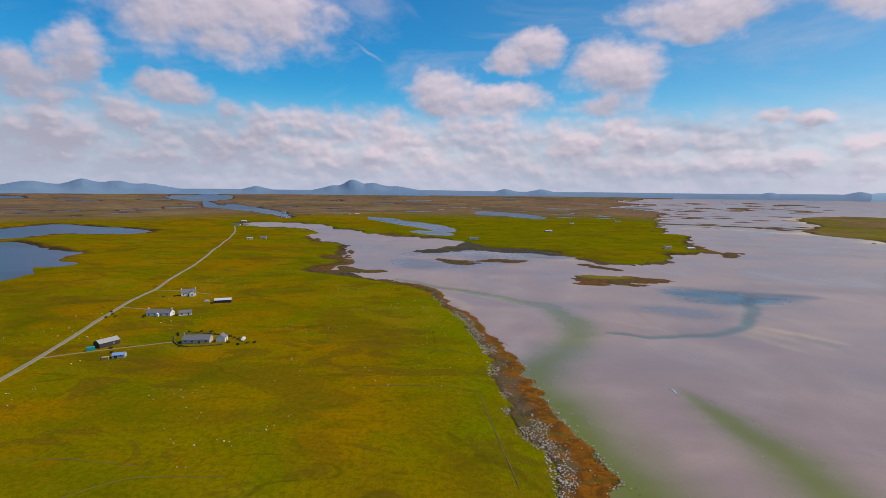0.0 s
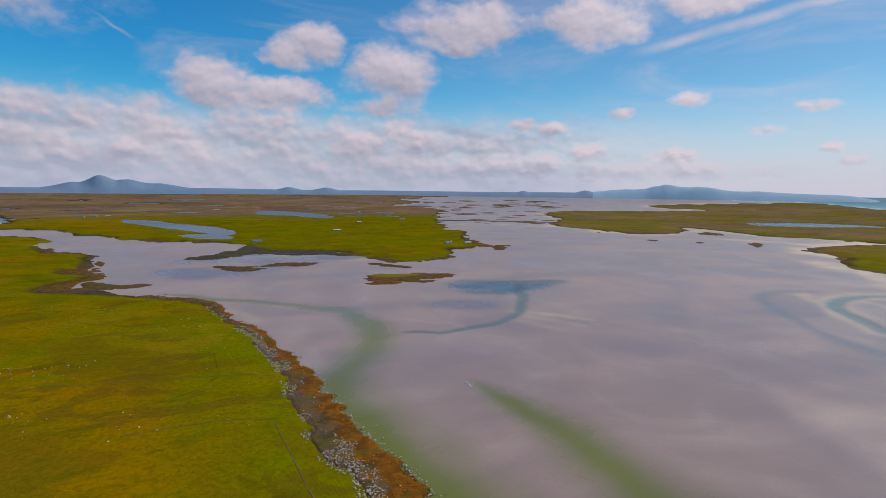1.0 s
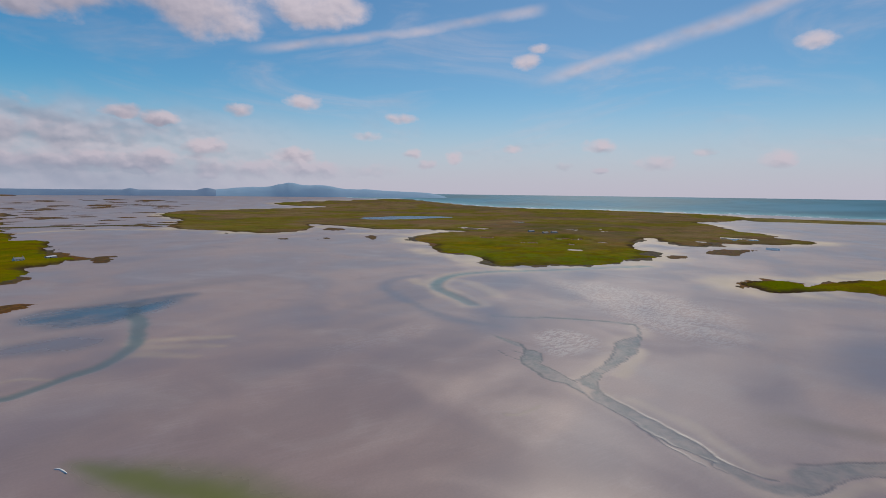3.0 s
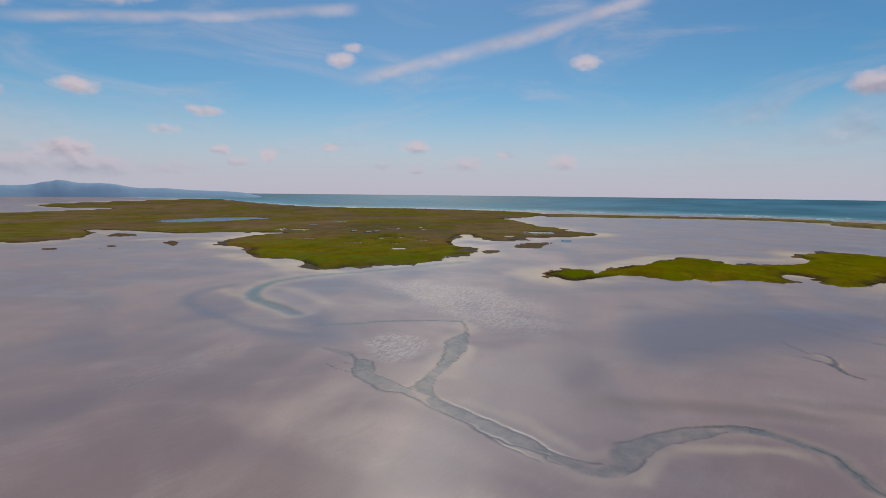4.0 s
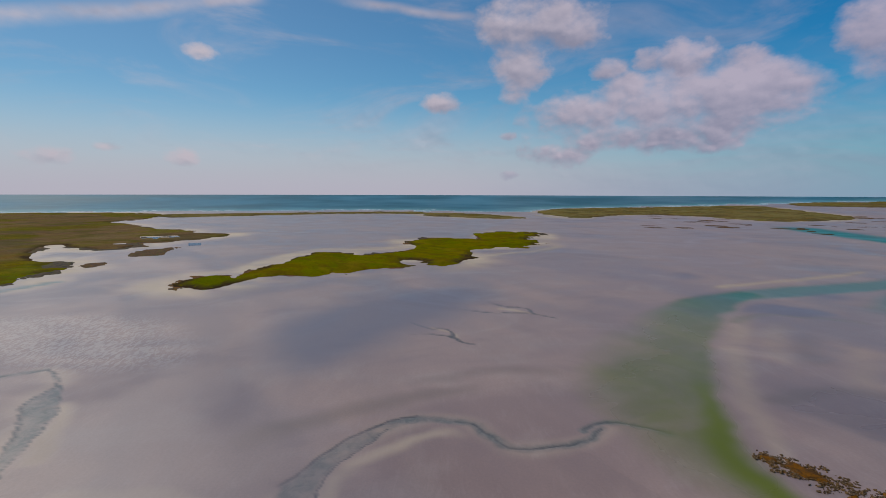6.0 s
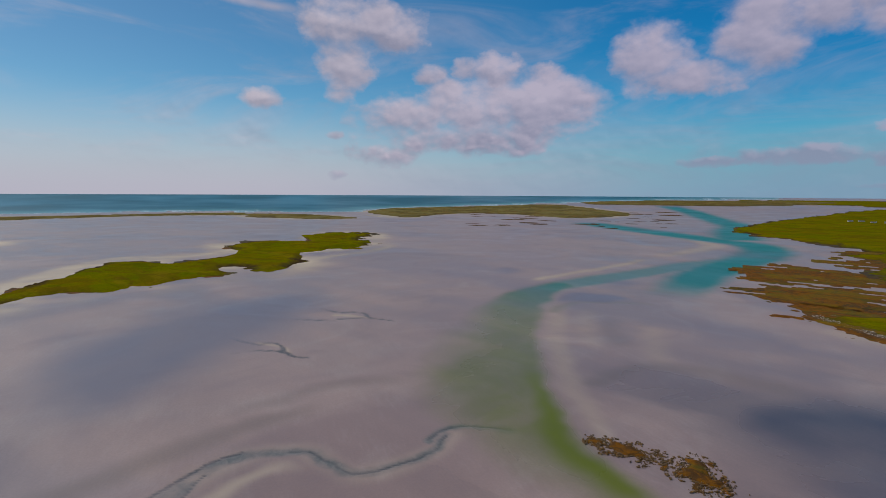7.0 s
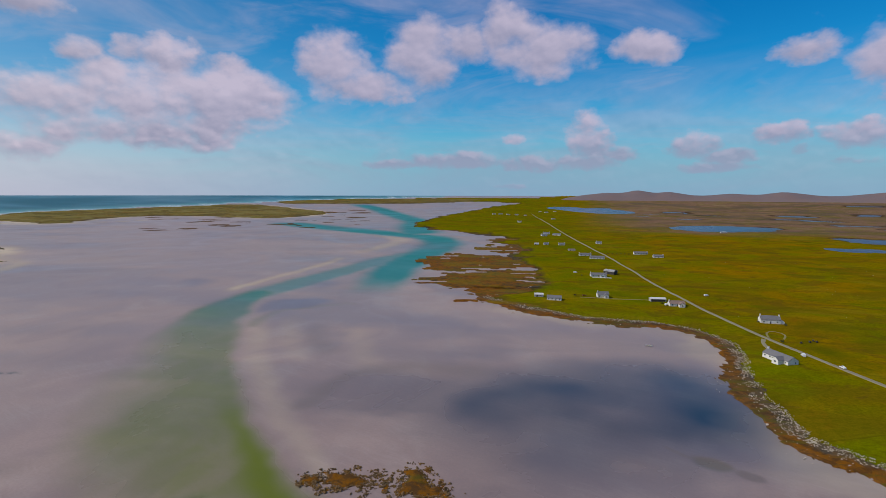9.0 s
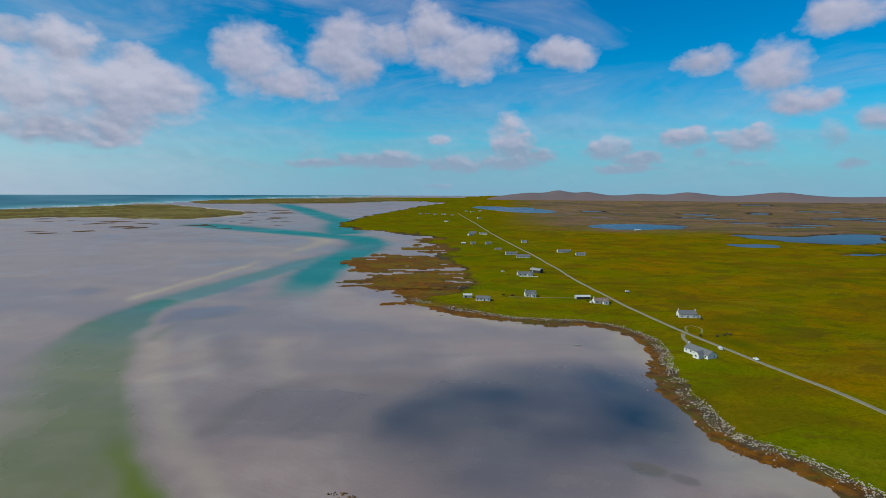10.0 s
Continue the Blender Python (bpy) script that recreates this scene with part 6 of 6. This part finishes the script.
def hay_stack():
    st = tagged(new("hay_stack"), "low ochre hay stack beside a shed", "hay")
    bm = bmesh.new()
    rng = random.Random(3)
    for k in range(3):
        for j in range(2):
            for i in range(2 - (j > 0) * 0):
                add_box(bm, -1.3 + 1.3 * k + rng.uniform(-0.08, 0.08), -0.6 + 1.2 * i, 0.45 + 0.85 * j, 1.2, 1.1, 0.82, 0.12)
    part("bale_row", bm, STRAW, st)
    return st


def small_car():
    c = tagged(new("car"), "small white car driving on the road", "car")
    n = 12
    prof = [(-2.0, 0.35), (-2.05, 0.8), (-1.95, 1.0), (-1.3, 1.06), (-0.7, 1.5), (0.9, 1.52), (1.6, 1.08), (2.0, 0.95), (2.05, 0.6), (2.0, 0.35)]
    v = [(x, s * (0.82 if z < 1.2 else 0.66), z) for s in (-1, 1) for x, z in prof]
    k = len(prof)
    f = [tuple(range(k)), tuple(range(2 * k - 1, k - 1, -1))] + [(i, (i + 1) % k, k + (i + 1) % k, k + i) for i in range(k)]
    part("body", solid(v, f), CAR_PAINT, c)
    for s in (-1, 1):
        part("window", box(0.1, s * 0.75, 1.28, 1.7, 0.04, 0.32), GLASS, c, "dark side windows")
        for x in (-1.3, 1.3):
            bm = bmesh.new()
            bmesh.ops.create_cone(bm, cap_ends=True, segments=16, radius1=0.32, radius2=0.32, depth=0.2, matrix=Matrix.Translation((x, s * 0.78, 0.32)) @ Matrix.Rotation(radians(90), 4, "X"))
            w = part("wheel", bm, TYRE, c)
            bm = bmesh.new()
            bmesh.ops.create_cone(bm, cap_ends=True, segments=12, radius1=0.19, radius2=0.17, depth=0.22, matrix=Matrix.Translation((x, s * 0.785, 0.32)) @ Matrix.Rotation(radians(90), 4, "X"))
            part("rim", bm, TIN, w)
    part("windscreen", solid([(-1.28, -0.62, 1.08), (-1.28, 0.62, 1.08), (-0.76, 0.58, 1.47), (-0.76, -0.58, 1.47), (-1.34, -0.62, 1.08), (-1.34, 0.62, 1.08), (-0.8, 0.58, 1.5), (-0.8, -0.58, 1.5)],
                             [(0, 1, 2, 3), (4, 7, 6, 5), (0, 4, 5, 1), (1, 5, 6, 2), (2, 6, 7, 3), (3, 7, 4, 0)]), GLASS, c)
    return c


def boat():
    b = tagged(new("rowing_boat"), "small white boat lying on the wet sand", "boat")
    bm = bmesh.new()
    n = 11
    rows = []
    for i in range(n):
        t = i / (n - 1) * 2 - 1
        w = 0.85 * (1 - max(0, t) ** 2.2 * 0.97) * (1 - 0.18 * max(0, -t))
        rise = 0.7 + 0.28 * max(0, t) ** 2
        rows.append([bm.verts.new((2.4 * t, w * math.sin(a) * 1.0, rise - (rise - 0.05) * math.cos(a) ** 0.8 if abs(a) < 1.5 else rise)) for a in np.linspace(-1.57, 1.57, 9)])
    for i in range(n - 1):
        for k in range(8):
            bm.faces.new((rows[i][k], rows[i + 1][k], rows[i + 1][k + 1], rows[i][k + 1]))
    bm.faces.new(rows[0])
    bmesh.ops.solidify(bm, geom=bm.faces[:], thickness=0.05)
    bmesh.ops.recalc_face_normals(bm, faces=bm.faces)
    part("hull", bm, WHITEWASH, b)
    for x in (-1.2, 0.2, 1.2):
        part("thwart", box(x, 0, 0.55, 0.28, 1.35 if x < 1 else 1.0, 0.05), STRAW, b, "bare wooden seat board")
    return b


place(container(), -207.5, 153.5, 40)
place(hay_stack(), -191, 142, 20, 1.0)


def black_bale():
    """A round bale in stretch wrap, lying on its side."""
    b = tagged(new("hay_bale"), "round hay bale in black plastic wrap", "hay bale", "bales beside the bungalow")
    bm = bmesh.new()
    got = bmesh.ops.create_cone(bm, cap_ends=True, segments=18, radius1=0.65, radius2=0.65, depth=1.25, matrix=Matrix.Translation((0, 0, 0.62)) @ Matrix.Rotation(radians(90), 4, "X"))
    bmesh.ops.bevel(bm, geom=[e for e in bm.edges if len(e.link_faces) == 2 and max(len(f.verts) for f in e.link_faces) > 4], offset=0.09, segments=2, affect="EDGES")
    part("bale", bm, WRAP, b)
    return b


def trailer():
    """A flat-sided farm trailer with a drawbar and two wheels."""
    t = tagged(new("farm_trailer"), "rust-orange farm trailer parked on grass", "trailer")
    bm = box(0, 0, 0.75, 3.6, 1.8, 0.12)
    part("bed", bm, RUST, t)
    for s in (-1, 1):
        part("side_board", box(0, 0.87 * s, 1.15, 3.6, 0.06, 0.7), RUST, t)
        bm = bmesh.new()
        bmesh.ops.create_cone(bm, cap_ends=True, segments=16, radius1=0.42, radius2=0.42, depth=0.24, matrix=Matrix.Translation((-0.2, 0.95 * s, 0.42)) @ Matrix.Rotation(radians(90), 4, "X"))
        part("wheel", bm, TYRE, t)
        part("end_board", box(1.77 * s, 0, 1.15, 0.06, 1.68, 0.7), RUST, t)
    part("drawbar", box(2.5, 0, 0.65, 1.6, 0.12, 0.12), DARK_BOARD, t, "dark steel drawbar")
    return t


def van():
    """A boxy parked van."""
    v = tagged(new("van"), "white van parked beside a croft house", "van", "parked vans")
    prof = [(-2.4, 0.35), (-2.4, 0.95), (-1.75, 1.15), (-1.2, 1.95), (2.35, 2.0), (2.4, 0.35)]
    k = len(prof)
    vs = [(x, s * (0.92 if z < 1.3 else 0.84), z) for s in (-1, 1) for x, z in prof]
    bm = solid(vs, [tuple(range(k)), tuple(range(2 * k - 1, k - 1, -1))] + [(i, (i + 1) % k, k + (i + 1) % k, k + i) for i in range(k)])
    bmesh.ops.bevel(bm, geom=bm.edges[:], offset=0.06, segments=1, affect="EDGES")
    part("body", bm, CAR_PAINT, v)
    for s in (-1, 1):
        part("window", box(-0.85, s * 0.88, 1.5, 0.8, 0.05, 0.5), GLASS, v, "dark side window")
        for x in (-1.5, 1.5):
            bm = bmesh.new()
            bmesh.ops.create_cone(bm, cap_ends=True, segments=16, radius1=0.34, radius2=0.34, depth=0.22, matrix=Matrix.Translation((x, s * 0.84, 0.34)) @ Matrix.Rotation(radians(90), 4, "X"))
            part("wheel", bm, TYRE, v)
    return v


first = black_bale()
first.matrix_world = pose(UNIT * -108, UNIT * -299, UNIT * ground_z(-108, -299) + 0.02, 0, 0, 10)
for cx, cy, turn in ((-111, -302, 55), (-111.5, -299.8, 20), (-103, -297, 100)):
    copy_thing(first, pose(UNIT * cx, UNIT * cy, UNIT * ground_z(cx, cy) + 0.02, 0, 0, turn))
first = van()
first.matrix_world = pose(UNIT * -93, UNIT * -275, UNIT * ground_z(-93, -275) + 0.02, 0, 0, 80)
for cx, cy, turn in ((-211, 247, 20), (-98, -412, 10), (-61, -376, 60), (-150, 175, 100), (-16, -506, 0)):
    copy_thing(first, pose(UNIT * cx, UNIT * cy, UNIT * ground_z(cx, cy) + 0.02, 0, 0, turn))
place(trailer(), -11, -397, 12)
car_ob = small_car()
car_ob.matrix_world = pose(UNIT * -100.3, UNIT * -259.5, UNIT * ground_z(-100.3, -259.5) + 0.3, 0, 0, 98)
boat_ob = boat()
boat_ob.matrix_world = pose(UNIT * -29, UNIT * -285, 0.1, 8, 0, 170)


def wall_line(name, line, height, width, mat, label, seed):
    """A low, uneven bank that follows the ground."""
    p = rounded(line, False, 2)
    seg = np.concatenate([[0], np.cumsum(np.hypot(*np.diff(p, axis=0).T))])
    n = max(6, int(seg[-1] / 0.6))
    t = np.linspace(0, seg[-1], n)
    q = np.stack([np.interp(t, seg, p[:, 0]), np.interp(t, seg, p[:, 1])], -1)
    d = np.gradient(q, axis=0)
    nrm = np.stack([-d[:, 1], d[:, 0]], -1) / np.hypot(*d.T)[:, None]
    rng = random.Random(seed)
    verts = []
    zs = ground_heights(q[:, 0], q[:, 1])
    for i in range(n):
        z = zs[i]
        hh = height * rng.uniform(0.65, 1.1)
        for o, h in ((-width, -0.3), (-width * 0.5, hh * 0.85), (0, hh), (width * 0.5, hh * 0.8), (width, -0.3)):
            verts.append((*(UNIT * q[i] + nrm[i] * (o + rng.uniform(-0.12, 0.12))), UNIT * z + h))
    faces = [(i * 5 + k, i * 5 + k + 1, i * 5 + k + 6, i * 5 + k + 5) for i in range(n - 1) for k in range(4)]
    me = bpy.data.meshes.new(name)
    me.from_pydata(verts, [], faces)
    me.materials.append(mat)
    return tagged(new(name, me), label, "wall")


def causeway():
    """A low stone bank carrying a track over the flats."""
    p = rounded(CAUSEWAY, False, 2)
    verts = []
    d = np.gradient(p, axis=0)
    nrm = np.stack([-d[:, 1], d[:, 0]], -1) / np.hypot(*d.T)[:, None]
    for q, n in zip(p, nrm):
        for o, h in ((-7, -0.5), (-3, 2.2), (3, 2.2), (7, -0.5)):
            verts.append((*(UNIT * q + n * o), h))
    faces = [(i * 4 + k, i * 4 + k + 1, i * 4 + k + 5, i * 4 + k + 4) for i in range(len(p) - 1) for k in range(3)]
    me = bpy.data.meshes.new("causeway")
    me.from_pydata(verts, [], faces)
    me.materials.append(PEAT)
    tagged(new("causeway", me), "low dark stone causeway over the far sands", "causeway", kind="structure")


def shell_bar():
    """A thin pale crescent of shells on the wet sand."""
    p = rounded(SHELL_BAR, False, 2)
    d = np.gradient(p, axis=0)
    nrm = np.stack([-d[:, 1], d[:, 0]], -1) / np.hypot(*d.T)[:, None]
    verts = []
    for k, (q, n) in enumerate(zip(p, nrm)):
        w = 0.55 * math.sin(math.pi * (k + 0.6) / (len(p) + 0.2))
        for o, h in ((-w, -0.1), (-0.4 * w, 0.28), (0.4 * w, 0.28), (w, -0.1)):
            verts.append((*(UNIT * q + n * o), h))
    faces = [(i * 4 + k, i * 4 + k + 1, i * 4 + k + 5, i * 4 + k + 4) for i in range(len(p) - 1) for k in range(3)]
    me = bpy.data.meshes.new("shell_bar")
    me.from_pydata(verts, [], faces)
    me.materials.append(WHITEWASH)
    tagged(new("shell_bar", me), "thin white crescent of shells on wet sand", "shell bank")


shell_bar()
causeway()
wall_line("turf_wall", [(-180, 169), (-172, 162), (-165, 164), (-156, 168)], 0.9, 0.7, PEAT, "dark turf wall in front of a croft house", 1)
wall_line("turf_wall", [(-180, 169), (-186, 179), (-178, 185), (-160, 181)], 0.9, 0.7, PEAT, "dark turf wall behind a croft house", 2)
wall_line("old_field_bank", [(-132, 56), (-125, 64), (-119, 67), (-100, 69)], 0.10, 0.6, TURF, "worn field bank in rough grass", 3)
wall_line("old_field_bank", [(-160, 69), (-149, 71), (-124, 71)], 0.08, 0.45, TURF, "worn field bank in rough grass", 4)
for line in ([(-40, 127), (-34, 97), (-29, 73)], [(-121, 177), (-78, 173), (-42, 170)], [(-82, 129), (-58, 132), (-40, 129)]):
    wall_line("old_field_bank", line, 0.12, 0.5, PEAT, "low dark field bank in rough pasture", 8)
wall_line("garden_wall", [(-28, -481), (-44, -481)], 1.0, 0.35, WHITEWASH, "low white garden wall before a croft house", 6)


def bush(seed):
    """A wind-cut shrub: stems and a ragged crown of small leaf clumps."""
    rng = random.Random(seed)
    b = tagged(new("bush"), "dark wind-cut bush beside a croft", "bush", "bushes round the crofts")
    bm = bmesh.new()
    for k in range(5):
        a = rng.uniform(0, 6.28)
        bmesh.ops.create_cone(bm, cap_ends=True, segments=5, radius1=0.09, radius2=0.03, depth=1.3,
                              matrix=Matrix.Translation((0.3 * math.cos(a), 0.3 * math.sin(a), 0.5)) @ Euler((rng.uniform(-0.5, 0.5), rng.uniform(-0.5, 0.5), 0)).to_matrix().to_4x4())
    part("stem", bm, BARK, b)
    verts, faces = [], []
    for k in range(420):
        a, e = rng.uniform(0, 6.28), rng.uniform(0, 1)
        rad = rng.uniform(0.55, 1.0) * (1 + 0.35 * math.sin(3 * a + seed))
        c = Vector((1.35 * rad * math.cos(a) * math.sqrt(1 - e * e * 0.8), 1.1 * rad * math.sin(a) * math.sqrt(1 - e * e * 0.8), 0.25 + 1.25 * e * rad))
        u = Vector((rng.gauss(0, 1), rng.gauss(0, 1), rng.gauss(0, 1))).normalized()
        w = u.orthogonal().normalized()
        s = rng.uniform(0.10, 0.22)
        i = len(verts)
        verts += [c - u * s, c + w * s * 0.5, c + u * s, c - w * s * 0.5]
        faces.append((i, i + 1, i + 2, i + 3))
    me = bpy.data.meshes.new("foliage")
    me.from_pydata(verts, [], faces)
    me.materials.append(LEAF)
    f = new("foliage", me)
    f.parent = b
    return b


bushes = [bush(1), bush(2)]
spots = [(-186, 181), (-182, 184), (-177, 186), (-172, 186), (-163, 183), (-159, 180), (-156, 178), (-153, 176), (-150, 174), (-155, 171), (-149, 168), (-146, 171), (-143, 172), (-173, 163), (-184, 178),
         (-247, 214), (-243, 210), (-238, 206), (-241, 203), (-201, 157), (-196, 151), (-211, 164), (-238, 257), (-243, 253), (-205, 243), (-222, 206),
         (-95, -665), (-90, -664), (-86, -666), (-81, -664), (-76, -665), (-71, -667), (-72, -379), (-60, -381), (-101, -338), (-113, -333), (-95, -298), (-5, -399), (-20, -491)]
rnd = random.Random(5)
for k, (cx, cy) in enumerate(spots):
    m = pose(UNIT * cx, UNIT * cy, UNIT * ground_z(cx, cy) - 0.1, 0, 0, rnd.uniform(0, 360))
    if k < 2:
        bushes[k].matrix_world = m
    else:
        copy_thing(bushes[k % 2], m)


# ---------------------------------------------------------------- stones
def rock_heap(name, spots, mat, label, seed):
    """Many small rough stones as one mesh."""
    rng = np.random.RandomState(seed)
    bm = bmesh.new()
    bmesh.ops.create_icosphere(bm, subdivisions=1, radius=1.0)
    base = np.array([v.co[:] for v in bm.verts])
    tris = np.array([[v.index for v in f.verts] for f in bm.faces])
    bm.free()
    n = len(spots)
    v = base[None] * (1 + 0.28 * rng.randn(n, len(base), 1)).clip(0.5, 1.6)
    a = rng.uniform(0, 6.28, n)
    sx, sy, sz = rng.uniform(0.7, 1.4, n), rng.uniform(0.6, 1.1, n), rng.uniform(0.45, 0.85, n)
    v = v * np.stack([sx, sy, sz], -1)[:, None]
    c, s = np.cos(a)[:, None], np.sin(a)[:, None]
    v = np.stack([v[..., 0] * c - v[..., 1] * s, v[..., 0] * s + v[..., 1] * c, v[..., 2]], -1)
    v = v * spots[:, 3][:, None, None] + UNIT * spots[:, None, :3]
    f = (tris[None] + (np.arange(n) * len(base))[:, None, None]).reshape(-1, 3)
    me = bpy.data.meshes.new(name)
    me.from_pydata(v.reshape(-1, 3).tolist(), [], f.tolist())
    me.materials.append(mat)
    return tagged(new(name, me), label, "stones", kind="stuff")


def shore_stones():
    rng = np.random.RandomState(11)
    gx, gy, s, width = FIELDS["weed"]
    n = 190000
    x = np.concatenate([rng.uniform(-130, 60, n), rng.uniform(-90, 110, n)])
    y = np.concatenate([rng.uniform(40, 340, n), rng.uniform(-400, -110, n)])
    d = shape_field(x, y, MAIN, 30) + rough_edge(x, y)
    w = np.where(y > 0, 12.0 - 6.0 * ease(y, 150, 300), 11.0 + 7 * ease(-y, 285, 335) * ease(x, -60, -20)) * (0.9 + 0.6 * fbm(x / 30, y / 30, 2, 17) + 0.28 * fbm(x / 5, y / 5, 3, 18))
    inner = (d > np.where(y < 0, -0.3, -0.36) * w) & (d < 2.2) & (fbm(x / 9, y / 9, 3, 71) > np.where(y < 0, -0.3, -0.12))
    outer = (d < -0.92 * w) & (d > -1.04 * w) & (fbm(x / 12, y / 12, 3, 72) > -0.35) & (y > 0)
    few = (d < 0) & (d > -1.3 * w) & (rng.uniform(size=len(x)) < 0.02)
    near = np.exp(-np.maximum(0, np.hypot(x, y) - 130) / 220)
    keep = ((inner & (rng.uniform(size=len(x)) < 0.95)) | (outer & (rng.uniform(size=len(x)) < 0.75)) | few) & (rng.uniform(size=len(x)) < near + 0.12)
    x, y, d, w = x[keep], y[keep], d[keep], w[keep]
    size = rng.uniform(0.13, 0.36, len(x)) * (1 + (rng.uniform(size=len(x)) < 0.06) * 0.9)
    z = np.where(d > 0, np.clip(d * 0.1, 0, 1.6) + 0.1, 0.35 * (1 - np.clip(-d / w, 0, 1.1)) + 0.12)
    rock_heap("shore_stones", np.stack([x, y, z, size], -1), STONE, "pale grey stones along the tide line", 12)


# pale sheep and stones of the pasture, all shaped as rocks
def field_stones():
    rng = np.random.RandomState(21)
    x, y = rng.uniform(-260, -20, 3000), rng.uniform(50, 330, 3000)
    d = shape_field(x, y, MAIN, 60)
    keep = (d > 12) & (fbm(x / 28, y / 28, 2, 44) > 0.22) & (rng.uniform(size=len(x)) < 0.5)
    x, y = x[keep][:330], y[keep][:330]
    x2, y2 = rng.uniform(-330, -60, 120), rng.uniform(-620, -220, 120)
    k2 = shape_field(x2, y2, MAIN, 60) > 20
    x, y = np.concatenate([x, x2[k2][:40]]), np.concatenate([y, y2[k2][:40]])
    z = ground_heights(x, y) + 0.1
    rock_heap("field_stones", np.stack([x, y, z, rng.uniform(0.22, 0.5, len(x))], -1), PALE_SPECK, "scattered pale sheep and stones, shaped as rocks, in rough pasture", 22)


def reef_clumps():
    rng = np.random.RandomState(31)
    for o in (REEF_A, REEF_B):
        p = rounded(o, True, 1)
        x, y = rng.uniform(p[:, 0].min() - 4, p[:, 0].max() + 4, 2600), rng.uniform(p[:, 1].min() - 4, p[:, 1].max() + 4, 2600)
        d = shape_field(x, y, p, 20) + 0.35 * rough_edge(x, y) + 4.0 * fbm(x / 2.4, y / 2.4, 3, 8)
        keep = d > rng.uniform(-1.6, 0.6, len(x))
        x, y = x[keep], y[keep]
        rock_heap("reef_weed", np.stack([x, y, 0.12 + 0 * x, rng.uniform(0.2, 0.6, len(x))], -1), WEED_CLUMP, "clumps of orange-brown bladder weed on rocks", 33)


shore_stones()
field_stones()
reef_clumps()
